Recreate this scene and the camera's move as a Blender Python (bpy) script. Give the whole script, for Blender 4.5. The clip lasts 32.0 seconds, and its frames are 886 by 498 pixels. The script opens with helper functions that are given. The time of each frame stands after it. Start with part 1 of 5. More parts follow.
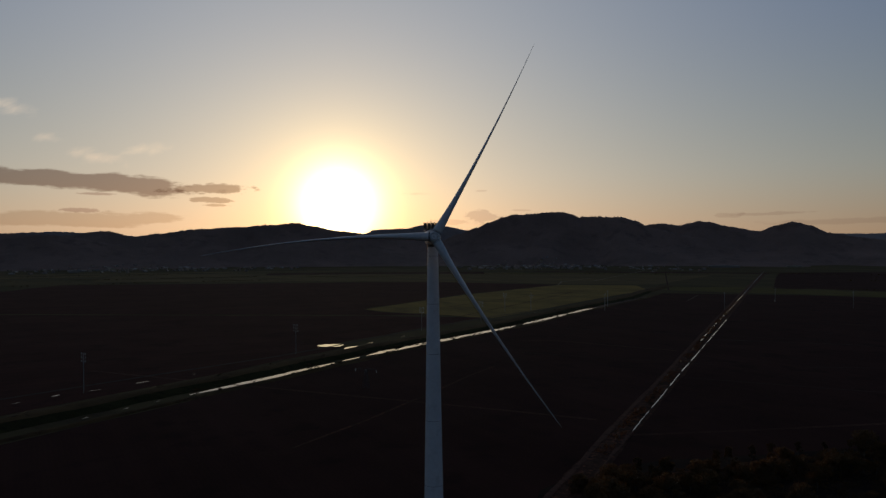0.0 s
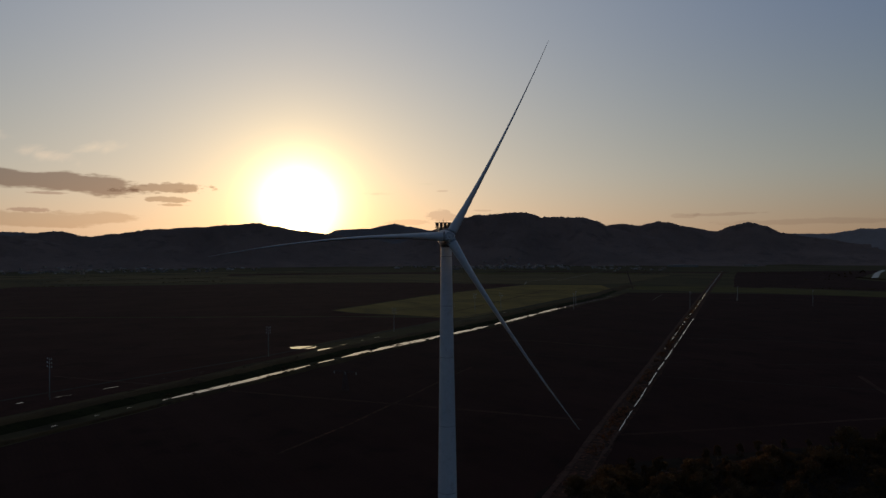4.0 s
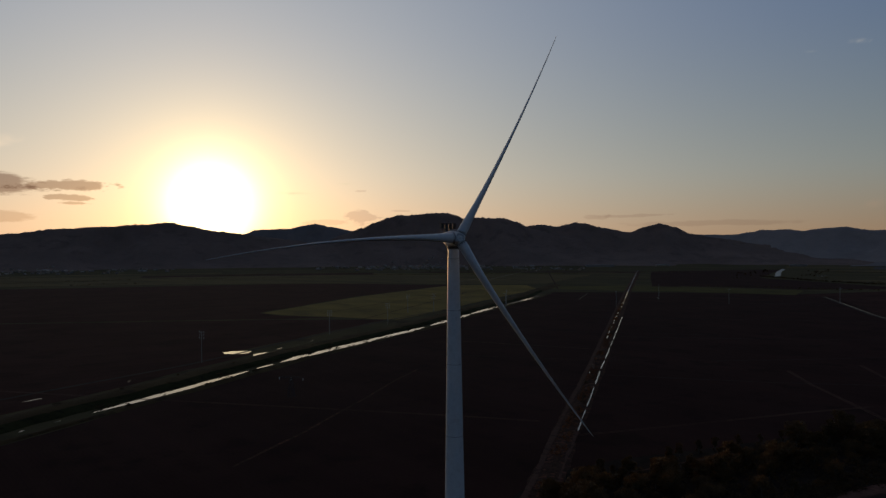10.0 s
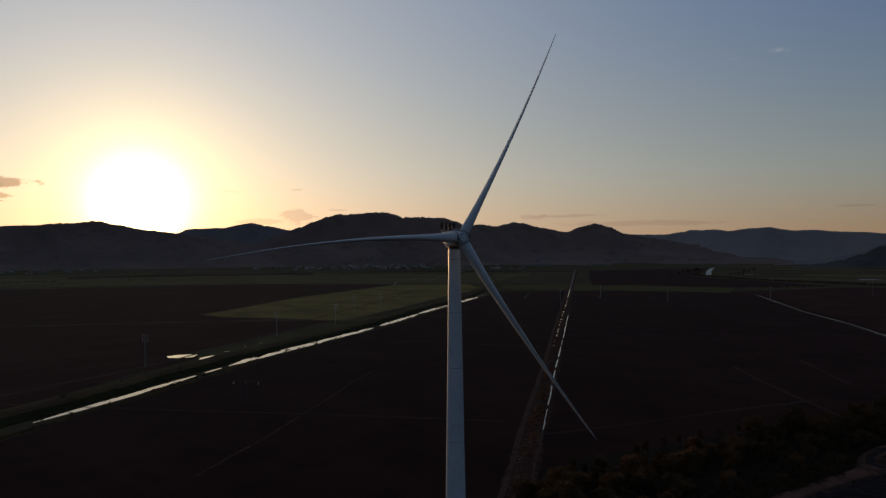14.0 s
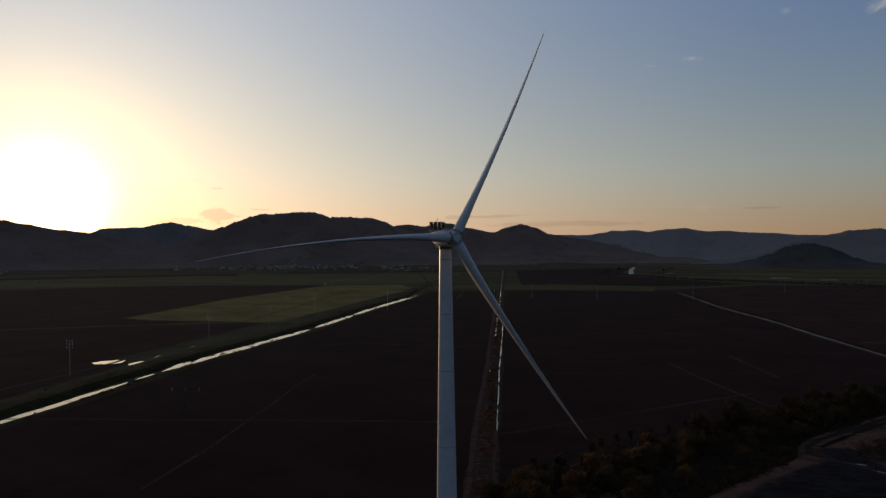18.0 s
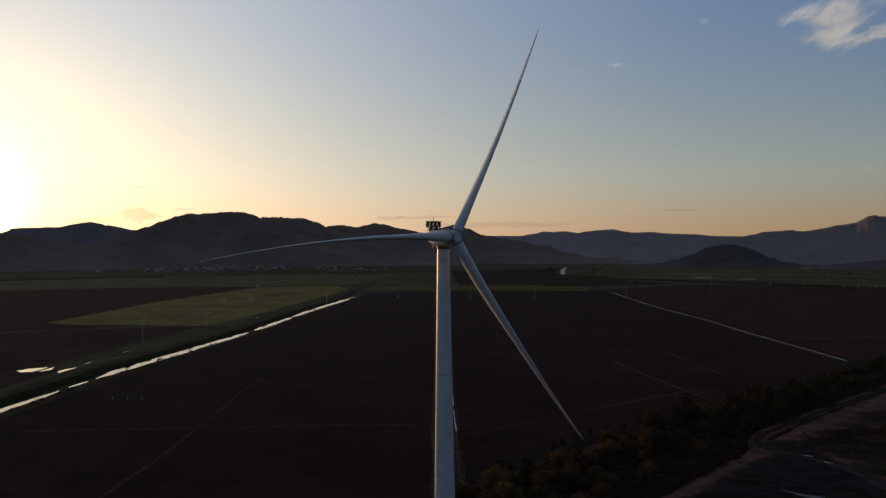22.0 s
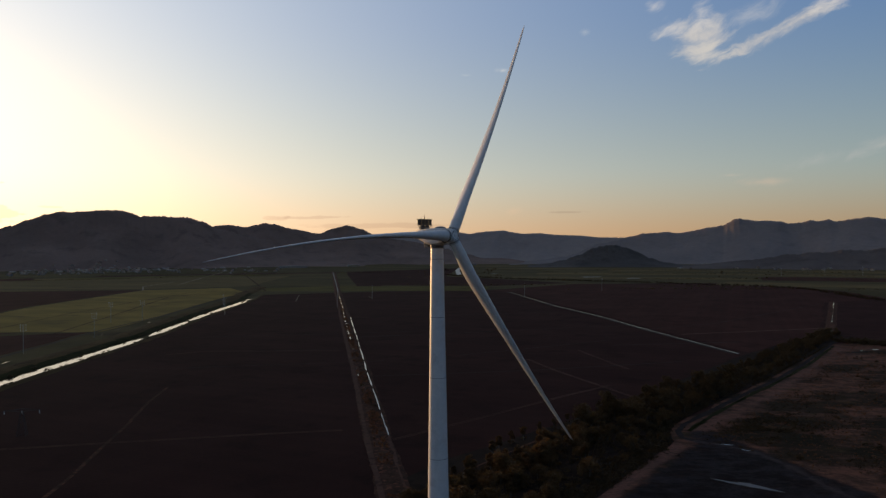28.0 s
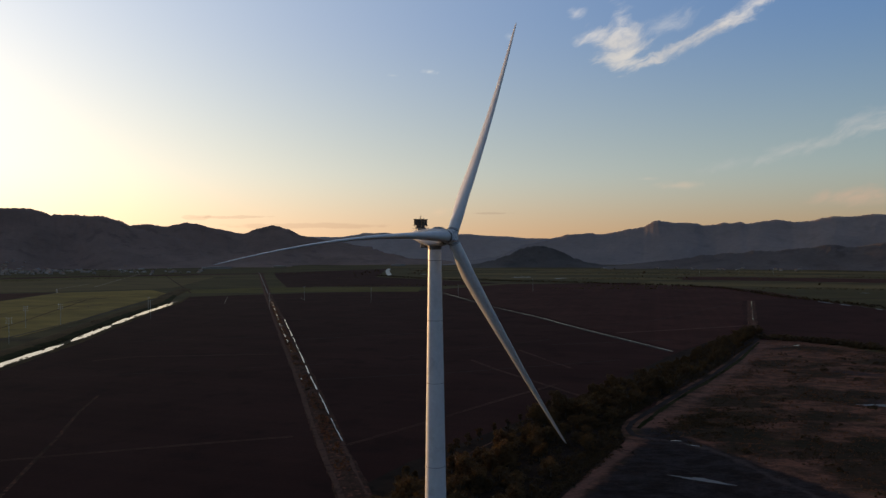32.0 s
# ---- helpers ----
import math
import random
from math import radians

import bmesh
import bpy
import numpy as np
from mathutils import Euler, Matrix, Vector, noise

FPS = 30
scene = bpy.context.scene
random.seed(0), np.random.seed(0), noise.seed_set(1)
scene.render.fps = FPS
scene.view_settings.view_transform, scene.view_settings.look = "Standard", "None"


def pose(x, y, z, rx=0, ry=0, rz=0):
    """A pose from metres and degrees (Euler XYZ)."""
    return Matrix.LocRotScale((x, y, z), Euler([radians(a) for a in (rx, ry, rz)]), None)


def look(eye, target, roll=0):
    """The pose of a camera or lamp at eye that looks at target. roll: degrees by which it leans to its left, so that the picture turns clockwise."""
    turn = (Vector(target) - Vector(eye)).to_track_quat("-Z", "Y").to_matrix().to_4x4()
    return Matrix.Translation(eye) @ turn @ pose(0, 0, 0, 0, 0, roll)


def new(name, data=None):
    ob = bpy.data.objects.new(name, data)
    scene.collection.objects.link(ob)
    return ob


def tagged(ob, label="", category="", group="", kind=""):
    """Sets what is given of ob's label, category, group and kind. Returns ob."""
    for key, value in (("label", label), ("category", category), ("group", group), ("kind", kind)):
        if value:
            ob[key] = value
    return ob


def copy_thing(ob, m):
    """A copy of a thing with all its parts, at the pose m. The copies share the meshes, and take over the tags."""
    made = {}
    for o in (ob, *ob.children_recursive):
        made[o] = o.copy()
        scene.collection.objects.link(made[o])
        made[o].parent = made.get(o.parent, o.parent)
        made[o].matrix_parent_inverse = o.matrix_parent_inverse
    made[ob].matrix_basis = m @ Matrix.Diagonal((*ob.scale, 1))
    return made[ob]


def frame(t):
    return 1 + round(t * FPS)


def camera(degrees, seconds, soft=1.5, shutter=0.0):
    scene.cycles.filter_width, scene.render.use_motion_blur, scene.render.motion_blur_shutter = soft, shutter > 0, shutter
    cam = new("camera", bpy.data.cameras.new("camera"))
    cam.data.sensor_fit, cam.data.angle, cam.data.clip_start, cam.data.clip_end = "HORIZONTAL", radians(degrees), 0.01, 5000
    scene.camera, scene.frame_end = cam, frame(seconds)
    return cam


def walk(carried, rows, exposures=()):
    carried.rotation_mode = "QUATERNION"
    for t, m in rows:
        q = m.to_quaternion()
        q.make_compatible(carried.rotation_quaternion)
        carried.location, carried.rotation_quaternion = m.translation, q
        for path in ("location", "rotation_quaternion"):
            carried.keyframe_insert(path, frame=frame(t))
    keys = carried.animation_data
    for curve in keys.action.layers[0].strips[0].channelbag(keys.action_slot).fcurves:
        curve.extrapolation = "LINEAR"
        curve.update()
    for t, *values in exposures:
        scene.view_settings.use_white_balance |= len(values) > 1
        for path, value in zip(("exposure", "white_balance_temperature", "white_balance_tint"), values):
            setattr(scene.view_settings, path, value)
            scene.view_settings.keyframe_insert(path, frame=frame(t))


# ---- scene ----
cam = camera(64.87, 32.0, soft=1.4)


def heading(x, y, z, yaw, pitch, roll):
    """A camera pose from a place, a turn to the left of +y, an upward pitch and a lean, in degrees."""
    a, b = radians(yaw), radians(pitch)
    way = Vector((-math.sin(a) * math.cos(b), math.cos(a) * math.cos(b), math.sin(b)))
    return look((x, y, z), Vector((x, y, z)) + 100 * way, roll)


CAM_ROWS = [
    (0.0, -7.26, -173.43, 94.93, -3.231, -0.129, -0.228),
    (0.5, -8.76, -172.78, 94.91, -3.625, -0.110, -0.241),
    (1.0, -10.28, -172.09, 94.91, -4.002, -0.121, -0.254),
    (1.5, -11.81, -171.39, 94.91, -4.426, -0.130, -0.267),
    (2.0, -13.36, -170.66, 94.91, -4.836, -0.149, -0.280),
    (2.5, -14.90, -169.91, 94.93, -5.251, -0.138, -0.294),
    (3.0, -16.47, -169.14, 94.95, -5.681, -0.122, -0.307),
    (3.5, -18.04, -168.35, 94.97, -6.085, -0.131, -0.303),
    (5.5, -24.40, -164.98, 95.09, -7.461, -0.118, -0.289),
    (6.0, -26.01, -164.10, 95.13, -8.043, -0.162, -0.285),
    (6.5, -27.61, -163.19, 95.17, -8.689, -0.117, -0.290),
    (7.0, -29.21, -162.28, 95.21, -9.317, -0.113, -0.296),
    (7.5, -30.82, -161.35, 95.25, -9.924, -0.127, -0.301),
    (8.0, -32.43, -160.40, 95.29, -10.571, -0.127, -0.306),
    (8.5, -34.04, -159.45, 95.33, -11.200, -0.128, -0.312),
    (9.0, -35.65, -158.48, 95.36, -11.834, -0.160, -0.317),
    (9.5, -37.25, -157.49, 95.40, -12.502, -0.129, -0.317),
    (10.0, -38.85, -156.49, 95.44, -13.085, -0.132, -0.318),
    (10.5, -40.44, -155.49, 95.47, -13.727, -0.139, -0.318),
    (11.0, -42.04, -154.46, 95.51, -14.359, -0.145, -0.319),
    (11.5, -43.62, -153.43, 95.54, -15.007, -0.148, -0.319),
    (12.0, -45.20, -152.39, 95.57, -15.744, -0.153, -0.320),
    (12.5, -46.77, -151.33, 95.59, -16.194, -0.170, -0.320),
    (13.0, -48.34, -150.26, 95.62, -16.719, -0.166, -0.321),
    (13.5, -49.89, -149.19, 95.64, -17.474, -0.174, -0.323),
    (14.0, -51.44, -148.10, 95.65, -18.222, -0.197, -0.326),
    (14.5, -52.98, -147.01, 95.67, -19.037, -0.181, -0.329),
    (16.5, -59.03, -142.52, 95.70, -22.074, -0.205, -0.339),
    (17.0, -60.51, -141.37, 95.70, -22.854, -0.251, -0.342),
    (17.5, -61.99, -140.20, 95.70, -23.632, -0.208, -0.338),
    (18.0, -63.44, -139.03, 95.69, -24.326, -0.218, -0.334),
    (18.5, -64.89, -137.83, 95.69, -25.008, -0.214, -0.330),
    (19.0, -66.32, -136.64, 95.67, -25.602, -0.239, -0.326),
    (19.5, -67.75, -135.43, 95.66, -26.328, -0.178, -0.330),
    (20.0, -69.15, -134.20, 95.65, -26.983, -0.196, -0.334),
    (20.5, -70.54, -132.96, 95.63, -27.763, -0.190, -0.339),
    (21.0, -71.93, -131.70, 95.61, -28.472, -0.220, -0.343),
    (21.5, -73.29, -130.44, 95.59, -29.196, -0.200, -0.335),
    (22.0, -74.64, -129.15, 95.57, -29.998, -0.185, -0.327),
    (22.5, -75.97, -127.85, 95.54, -30.721, -0.199, -0.318),
    (23.0, -77.28, -126.52, 95.52, -31.448, -0.204, -0.310),
    (23.5, -78.58, -125.19, 95.49, -32.174, -0.199, -0.299),
    (24.0, -79.85, -123.83, 95.47, -32.955, -0.193, -0.288),
    (24.5, -81.11, -122.46, 95.44, -33.749, -0.168, -0.277),
    (25.0, -82.35, -121.06, 95.42, -34.457, -0.204, -0.267),
    (25.5, -83.57, -119.65, 95.40, -35.231, -0.205, -0.272),
    (27.5, -88.23, -113.78, 95.33, -38.249, -0.150, -0.293),
    (28.0, -89.33, -112.25, 95.32, -39.002, -0.174, -0.298),
    (28.5, -90.41, -110.71, 95.32, -39.748, -0.157, -0.286),
    (29.0, -91.47, -109.14, 95.32, -40.493, -0.161, -0.274),
    (29.5, -92.50, -107.56, 95.33, -41.278, -0.092, -0.262),
    (30.0, -93.48, -105.94, 95.34, -42.039, -0.160, -0.250),
    (30.5, -94.45, -104.31, 95.36, -42.813, -0.145, -0.243),
    (31.0, -95.38, -102.65, 95.39, -43.567, -0.161, -0.235),
    (31.5, -96.27, -100.99, 95.42, -44.361, -0.087, -0.227),
    (32.0, -97.14, -99.29, 95.47, -45.052, -0.155, -0.219),
]
# seconds, stops, kelvin, tint
EXPOSURES = [(0.0, -0.05, 6450, 10), (6.0, 0.01, 6450, 10), (13.0, 0.18, 6450, 10), (19.0, 0.57, 6650, 10), (25.0, 0.92, 6900, 10), (28.0, 1.17, 6900, 10), (32.0, 1.32, 6850, 10)]
walk(cam, [(t, heading(x, y, z, yaw, pitch, roll)) for t, x, y, z, yaw, pitch, roll in CAM_ROWS], EXPOSURES)

# ---- sky, sun ----
SUN_AZ, SUN_EL, GLOW_EL = -5.3, 2.3, 3.4        # degrees: azimuth from +y towards +x, elevation; the glow stands higher over the haze


def towards(az, el):
    return Vector((math.sin(radians(az)) * math.cos(radians(el)), math.cos(radians(az)) * math.cos(radians(el)), math.sin(radians(el))))


SUN_DIR, GLOW_DIR = towards(SUN_AZ, SUN_EL), towards(SUN_AZ, GLOW_EL)

world = bpy.data.worlds.new("evening_sky")
scene.world = world
world.use_nodes = True
wt = world.node_tree
wt.nodes.clear()


class Nodes:
    """Short calls for building a node tree."""

    def __init__(self, tree):
        self.tree = tree

    def put(self, socket, value):
        if isinstance(value, bpy.types.NodeSocket):
            self.tree.links.new(value, socket)
        elif value is not None:
            socket.default_value = value

    def math(self, op, a, b=None, c=None, clamp=False):
        n = self.tree.nodes.new("ShaderNodeMath")
        n.operation, n.use_clamp = op, clamp
        for i, v in enumerate((a, b, c)):
            self.put(n.inputs[i], v)
        return n.outputs[0]

    def vmath(self, op, a, b=None, out=0):
        n = self.tree.nodes.new("ShaderNodeVectorMath")
        n.operation = op
        self.put(n.inputs[0], a)
        self.put(n.inputs[1], b)
        return n.outputs[out]

    def mix(self, fac, a, b, blend="MIX"):
        n = self.tree.nodes.new("ShaderNodeMix")
        n.data_type, n.blend_type = "RGBA", blend
        self.put(n.inputs[0], fac)
        self.put(n.inputs[6], a if isinstance(a, bpy.types.NodeSocket) else (*a, 1))
        self.put(n.inputs[7], b if isinstance(b, bpy.types.NodeSocket) else (*b, 1))
        return n.outputs[2]

    def smooth(self, v, lo, hi):
        n = self.tree.nodes.new("ShaderNodeMapRange")
        n.interpolation_type = "SMOOTHSTEP"
        for i, q in enumerate((v, lo, hi, 0.0, 1.0)):
            self.put(n.inputs[i], q)
        return n.outputs[0]

    def noise(self, vec, scale, detail=4.0, rough=0.55):
        n = self.tree.nodes.new("ShaderNodeTexNoise")
        self.put(n.inputs["Vector"], vec)
        n.inputs["Scale"].default_value, n.inputs["Detail"].default_value, n.inputs["Roughness"].default_value = scale, detail, rough
        return n.outputs["Fac"]

    def combine(self, x, y, z):
        n = self.tree.nodes.new("ShaderNodeCombineXYZ")
        for i, v in enumerate((x, y, z)):
            self.put(n.inputs[i], v)
        return n.outputs[0]

    def split(self, v):
        n = self.tree.nodes.new("ShaderNodeSeparateXYZ")
        self.put(n.inputs[0], v)
        return n.outputs


def build_sky():
    n = Nodes(wt)
    way = n.vmath("NORMALIZE", wt.nodes.new("ShaderNodeTexCoord").outputs["Generated"])
    x, y, z = n.split(way)
    sky = wt.nodes.new("ShaderNodeTexSky")
    sky.sky_type, sky.sun_disc = "NISHITA", False
    sky.sun_elevation, sky.sun_rotation = radians(SUN_EL), radians(SUN_AZ)
    sky.altitude, sky.air_density, sky.dust_density, sky.ozone_density = 100, 1.0, 2.0, 1.5
    # angle from the sun, and azimuth and elevation, in degrees
    off = n.math("MULTIPLY", n.math("ARCCOSINE", n.math("MINIMUM", n.vmath("DOT_PRODUCT", way, tuple(GLOW_DIR), 1), 1.0)), 57.2958)
    el = n.math("MULTIPLY", n.math("ARCSINE", z), 57.2958)
    az = n.math("MULTIPLY", n.math("ARCTAN2", x, y), 57.2958)
    # clear evening air: blue above, pale and warm low down
    base = n.mix(n.smooth(el, -1.0, 6.5), AIR_HAZE, n.mix(n.smooth(el, 0.0, 20.0), AIR_LOW, AIR_MID))
    base = n.mix(n.smooth(el, 15.0, 70.0), base, AIR_HIGH)
    base = n.mix(1.0, base, n.mix(1.0, sky.outputs[0], (SKY_GAIN, SKY_GAIN, SKY_GAIN), "MULTIPLY"), "ADD")
    # the warm band along the horizon, strongest below the sun
    away = n.math("EXPONENT", n.math("DIVIDE", n.math("ABSOLUTE", n.math("SUBTRACT", az, SUN_AZ)), -35.7))
    low = n.math("EXPONENT", n.math("DIVIDE", n.math("MAXIMUM", el, 0.0), -BAND_HIGH))
    band = n.vmath("SCALE", BAND)
    n.put(band.node.inputs["Scale"], n.math("MULTIPLY", low, n.math("MULTIPLY_ADD", away, 2.85, 0.3)))
    base = n.mix(1.0, base, band, "ADD")
    # the sun's aureole: wide, then closer and warmer, then the blinding disc
    for colour, amount, width, power in AUREOLE:
        f = n.math("MULTIPLY", n.math("EXPONENT", n.math("MULTIPLY", n.math("POWER", n.math("DIVIDE", off, width), power), -1.0)), amount)
        glow = n.vmath("SCALE", colour)
        n.put(glow.node.inputs["Scale"], f)
        base = n.mix(1.0, base, glow, "ADD")
    # clouds: stretched noise within soft ellipses
    space = n.combine(n.math("MULTIPLY", az, 0.22), n.math("MULTIPLY", el, 0.9), 0.0)
    grain = n.noise(space, 1.0, 7.0, 0.6)
    wide = n.noise(space, 0.35, 3.0, 0.5)
    warp = n.math("MULTIPLY", n.math("SUBTRACT", n.noise(n.combine(az, el, 2.0), 0.35, 3.0, 0.5), 0.5), 2.4)
    across = n.math("ADD", n.math("SUBTRACT", n.math("MULTIPLY", el, 0.93), n.math("MULTIPLY", az, 0.37)), warp)
    run = n.math("ADD", n.math("MULTIPLY", az, 0.93), n.math("MULTIPLY", el, 0.37))
    fine = n.noise(n.combine(n.math("MULTIPLY", run, 0.32), across, n.math("MULTIPLY", warp, 0.4)), 1.1, 9.0, 0.62)
    puff = n.noise(n.combine(n.math("MULTIPLY", az, 0.75), n.math("MULTIPLY", el, 1.7), 4.0), 1.0, 7.0, 0.62)
    for a0, e0, ra, re, lean, wisp, amount, gain in CLOUDS:
        da, de = n.math("SUBTRACT", az, a0), n.math("SUBTRACT", el, e0)
        de = n.math("SUBTRACT", de, n.math("MULTIPLY", da, lean))
        r = n.math("SQRT", n.math("ADD", n.math("POWER", n.math("DIVIDE", da, ra), 2.0), n.math("POWER", n.math("DIVIDE", de, re), 2.0)))
        edge = n.math("SUBTRACT", n.math("ADD", 1.25 if wisp else 1.0, n.math("MULTIPLY", n.math("SUBTRACT", fine if wisp else (puff if ra < 5 else grain), 0.5), 3.0 if wisp else 2.4)), r)
        f = n.math("MULTIPLY", n.smooth(edge, 0.0, 1.7 if wisp else 0.35), amount)
        base = n.mix(f, base, n.mix(1.0, base, gain, "MULTIPLY") if max(gain) < 1.0 else gain)
    back = wt.nodes.new("ShaderNodeBackground")
    wt.links.new(base, back.inputs["Color"])
    back.inputs["Strength"].default_value = 0.1
    wt.links.new(back.outputs[0], wt.nodes.new("ShaderNodeOutputWorld").inputs[0])


SKY_GAIN = 0.15
AIR_HAZE, AIR_LOW, AIR_MID, AIR_HIGH = (0.67, 0.56, 0.33), (0.77, 1.30, 1.30), (0.165, 0.63, 1.57), (0.38, 0.41, 0.56)
BAND, BAND_HIGH = (1.48, 0.51, 0.053), 5.8
AUREOLE = [((1.0, 1.0, 0.89), 3.94, 33.5, 1.24), ((1.0, 0.79, 0.24), 1.70, 12.8, 1.0), ((1.0, 0.64, 0.11), 7.2, 4.8, 1.42), ((1.0, 0.88, 0.5), 48.0, 2.2, 1.6)]
# azimuth, elevation, half widths, lean, wispy, cover, colour (below 1: a darkening of the sky behind)
CLOUDS = [
    (-23.6, 4.95, 9.6, 0.78, -0.05, 0, 0.95, (0.46, 0.39, 0.37)),
    (-15.1, 4.62, 3.5, 0.44, 0.02, 0, 0.9, (0.52, 0.44, 0.40)),
    (-15.0, 3.75, 1.7, 0.26, -0.05, 0, 0.8, (0.55, 0.47, 0.42)),
    (-14.7, 3.35, 1.5, 0.14, 0.0, 0, 0.7, (0.6, 0.5, 0.44)),
    (-23.2, 4.05, 1.2, 0.12, 0.0, 0, 0.7, (0.6, 0.5, 0.5)),
    (-24.3, 2.8, 1.8, 0.22, 0.0, 0, 0.7, (0.6, 0.5, 0.5)),
    (-24.0, 2.2, 9.0, 0.7, 0.0, 0, 0.5, (0.64, 0.54, 0.46)),
    (6.6, 2.5, 1.5, 0.7, 0.0, 0, 0.7, (0.72, 0.68, 0.70)),
    (3.6, 2.05, 2.4, 0.26, 0.02, 0, 0.5, (0.75, 0.69, 0.68)),
    (6.3, 4.62, 0.6, 0.11, 0.0, 0, 0.5, (0.74, 0.68, 0.68)),
    (5.1, 5.2, 1.1, 0.14, 0.0, 1, 0.5, (7.2, 5.9, 3.6)),
    (9.7, 3.0, 0.8, 0.10, 0.0, 0, 0.5, (0.76, 0.70, 0.70)),
    (49.1, 2.75, 1.6, 0.10, 0.0, 0, 0.55, (0.78, 0.75, 0.77)),
    (44.8, 2.9, 0.9, 0.4, 0.1, 1, 0.3, (3.6, 2.5, 1.7)),
    (61.5, 5.3, 0.8, 0.14, 0.0, 1, 0.4, (2.5, 2.2, 1.9)),
    (1.0, 4.4, 1.2, 0.12, 0.0, 1, 0.4, (7.5, 5.6, 3.4)),
    (28.4, 2.42, 3.4, 0.13, 0.02, 0, 0.5, (0.74, 0.69, 0.69)),
    (25.6, 2.35, 1.1, 0.24, 0.0, 0, 0.45, (0.74, 0.69, 0.69)),
    (33.0, 1.75, 6.0, 0.3, 0.0, 0, 0.45, (0.74, 0.7, 0.71)),
    (-20.1, 7.5, 1.6, 0.5, 0.15, 1, 0.8, (8.2, 6.6, 4.8)),
    (-23.2, 6.7, 2.0, 0.5, -0.1, 1, 0.8, (7.8, 6.2, 4.6)),
    (-28.8, 9.9, 1.7, 0.6, -0.1, 1, 0.8, (6.6, 5.6, 4.5)),
    (-26.3, 7.9, 1.1, 0.35, 0.0, 1, 0.8, (6.4, 5.4, 4.3)),
    (59.4, 15.7, 2.5, 1.9, -0.1, 1, 1.0, (2.55, 2.5, 2.5)),
    (59.6, 14.5, 2.2, 0.8, 0.0, 1, 0.9, (2.65, 2.6, 2.55)),
    (59.4, 17.4, 0.9, 1.2, 0.0, 1, 0.7, (2.8, 2.8, 2.9)),
    (57.2, 16.4, 1.6, 0.8, 0.1, 1, 0.7, (2.7, 2.7, 2.8)),
    (62.6, 16.8, 2.2, 1.0, 0.2, 1, 0.5, (2.4, 2.5, 2.7)),
    (65.8, 15.9, 4.6, 0.62, 0.40, 1, 1.0, (2.5, 2.45, 2.45)),
    (69.0, 17.4, 2.4, 0.75, 0.36, 1, 0.95, (2.7, 2.7, 2.8)),
    (55.8, 18.2, 0.8, 0.5, 0.0, 1, 0.8, (2.4, 2.5, 2.8)),
    (44.0, 14.1, 0.62, 0.24, 0.0, 1, 0.8, (2.9, 3.0, 3.1)),
    (41.0, 13.8, 0.6, 0.15, 0.0, 1, 0.5, (2.7, 2.9, 3.0)),
    (50.6, 16.7, 0.5, 0.3, 0.0, 1, 0.5, (2.5, 2.7, 2.9)),
    (72.0, 7.1, 6.5, 0.55, 0.22, 1, 0.5, (2.1, 2.15, 2.15)),
    (76.5, 8.6, 3.0, 0.9, 0.1, 1, 0.5, (2.1, 2.15, 2.2)),
    (63.8, 4.72, 2.4, 0.32, 0.0, 1, 0.55, (2.5, 2.1, 1.7)),
    (76.0, 3.4, 3.2, 0.7, 0.0, 1, 0.6, (2.4, 1.7, 1.3)),
]
build_sky()

sun = new("sun", bpy.data.lights.new("sun", "SUN"))
sun.data.energy, sun.data.angle, sun.data.color = 1.9, radians(0.6), (1.0, 0.58, 0.27)
sun.matrix_world = look(SUN_DIR * 1000, (0, 0, 0))

# ---- materials ----
def material(name):
    m = bpy.data.materials.new(name)
    m.use_nodes = True
    return m, Nodes(m.node_tree), m.node_tree.nodes["Principled BSDF"]


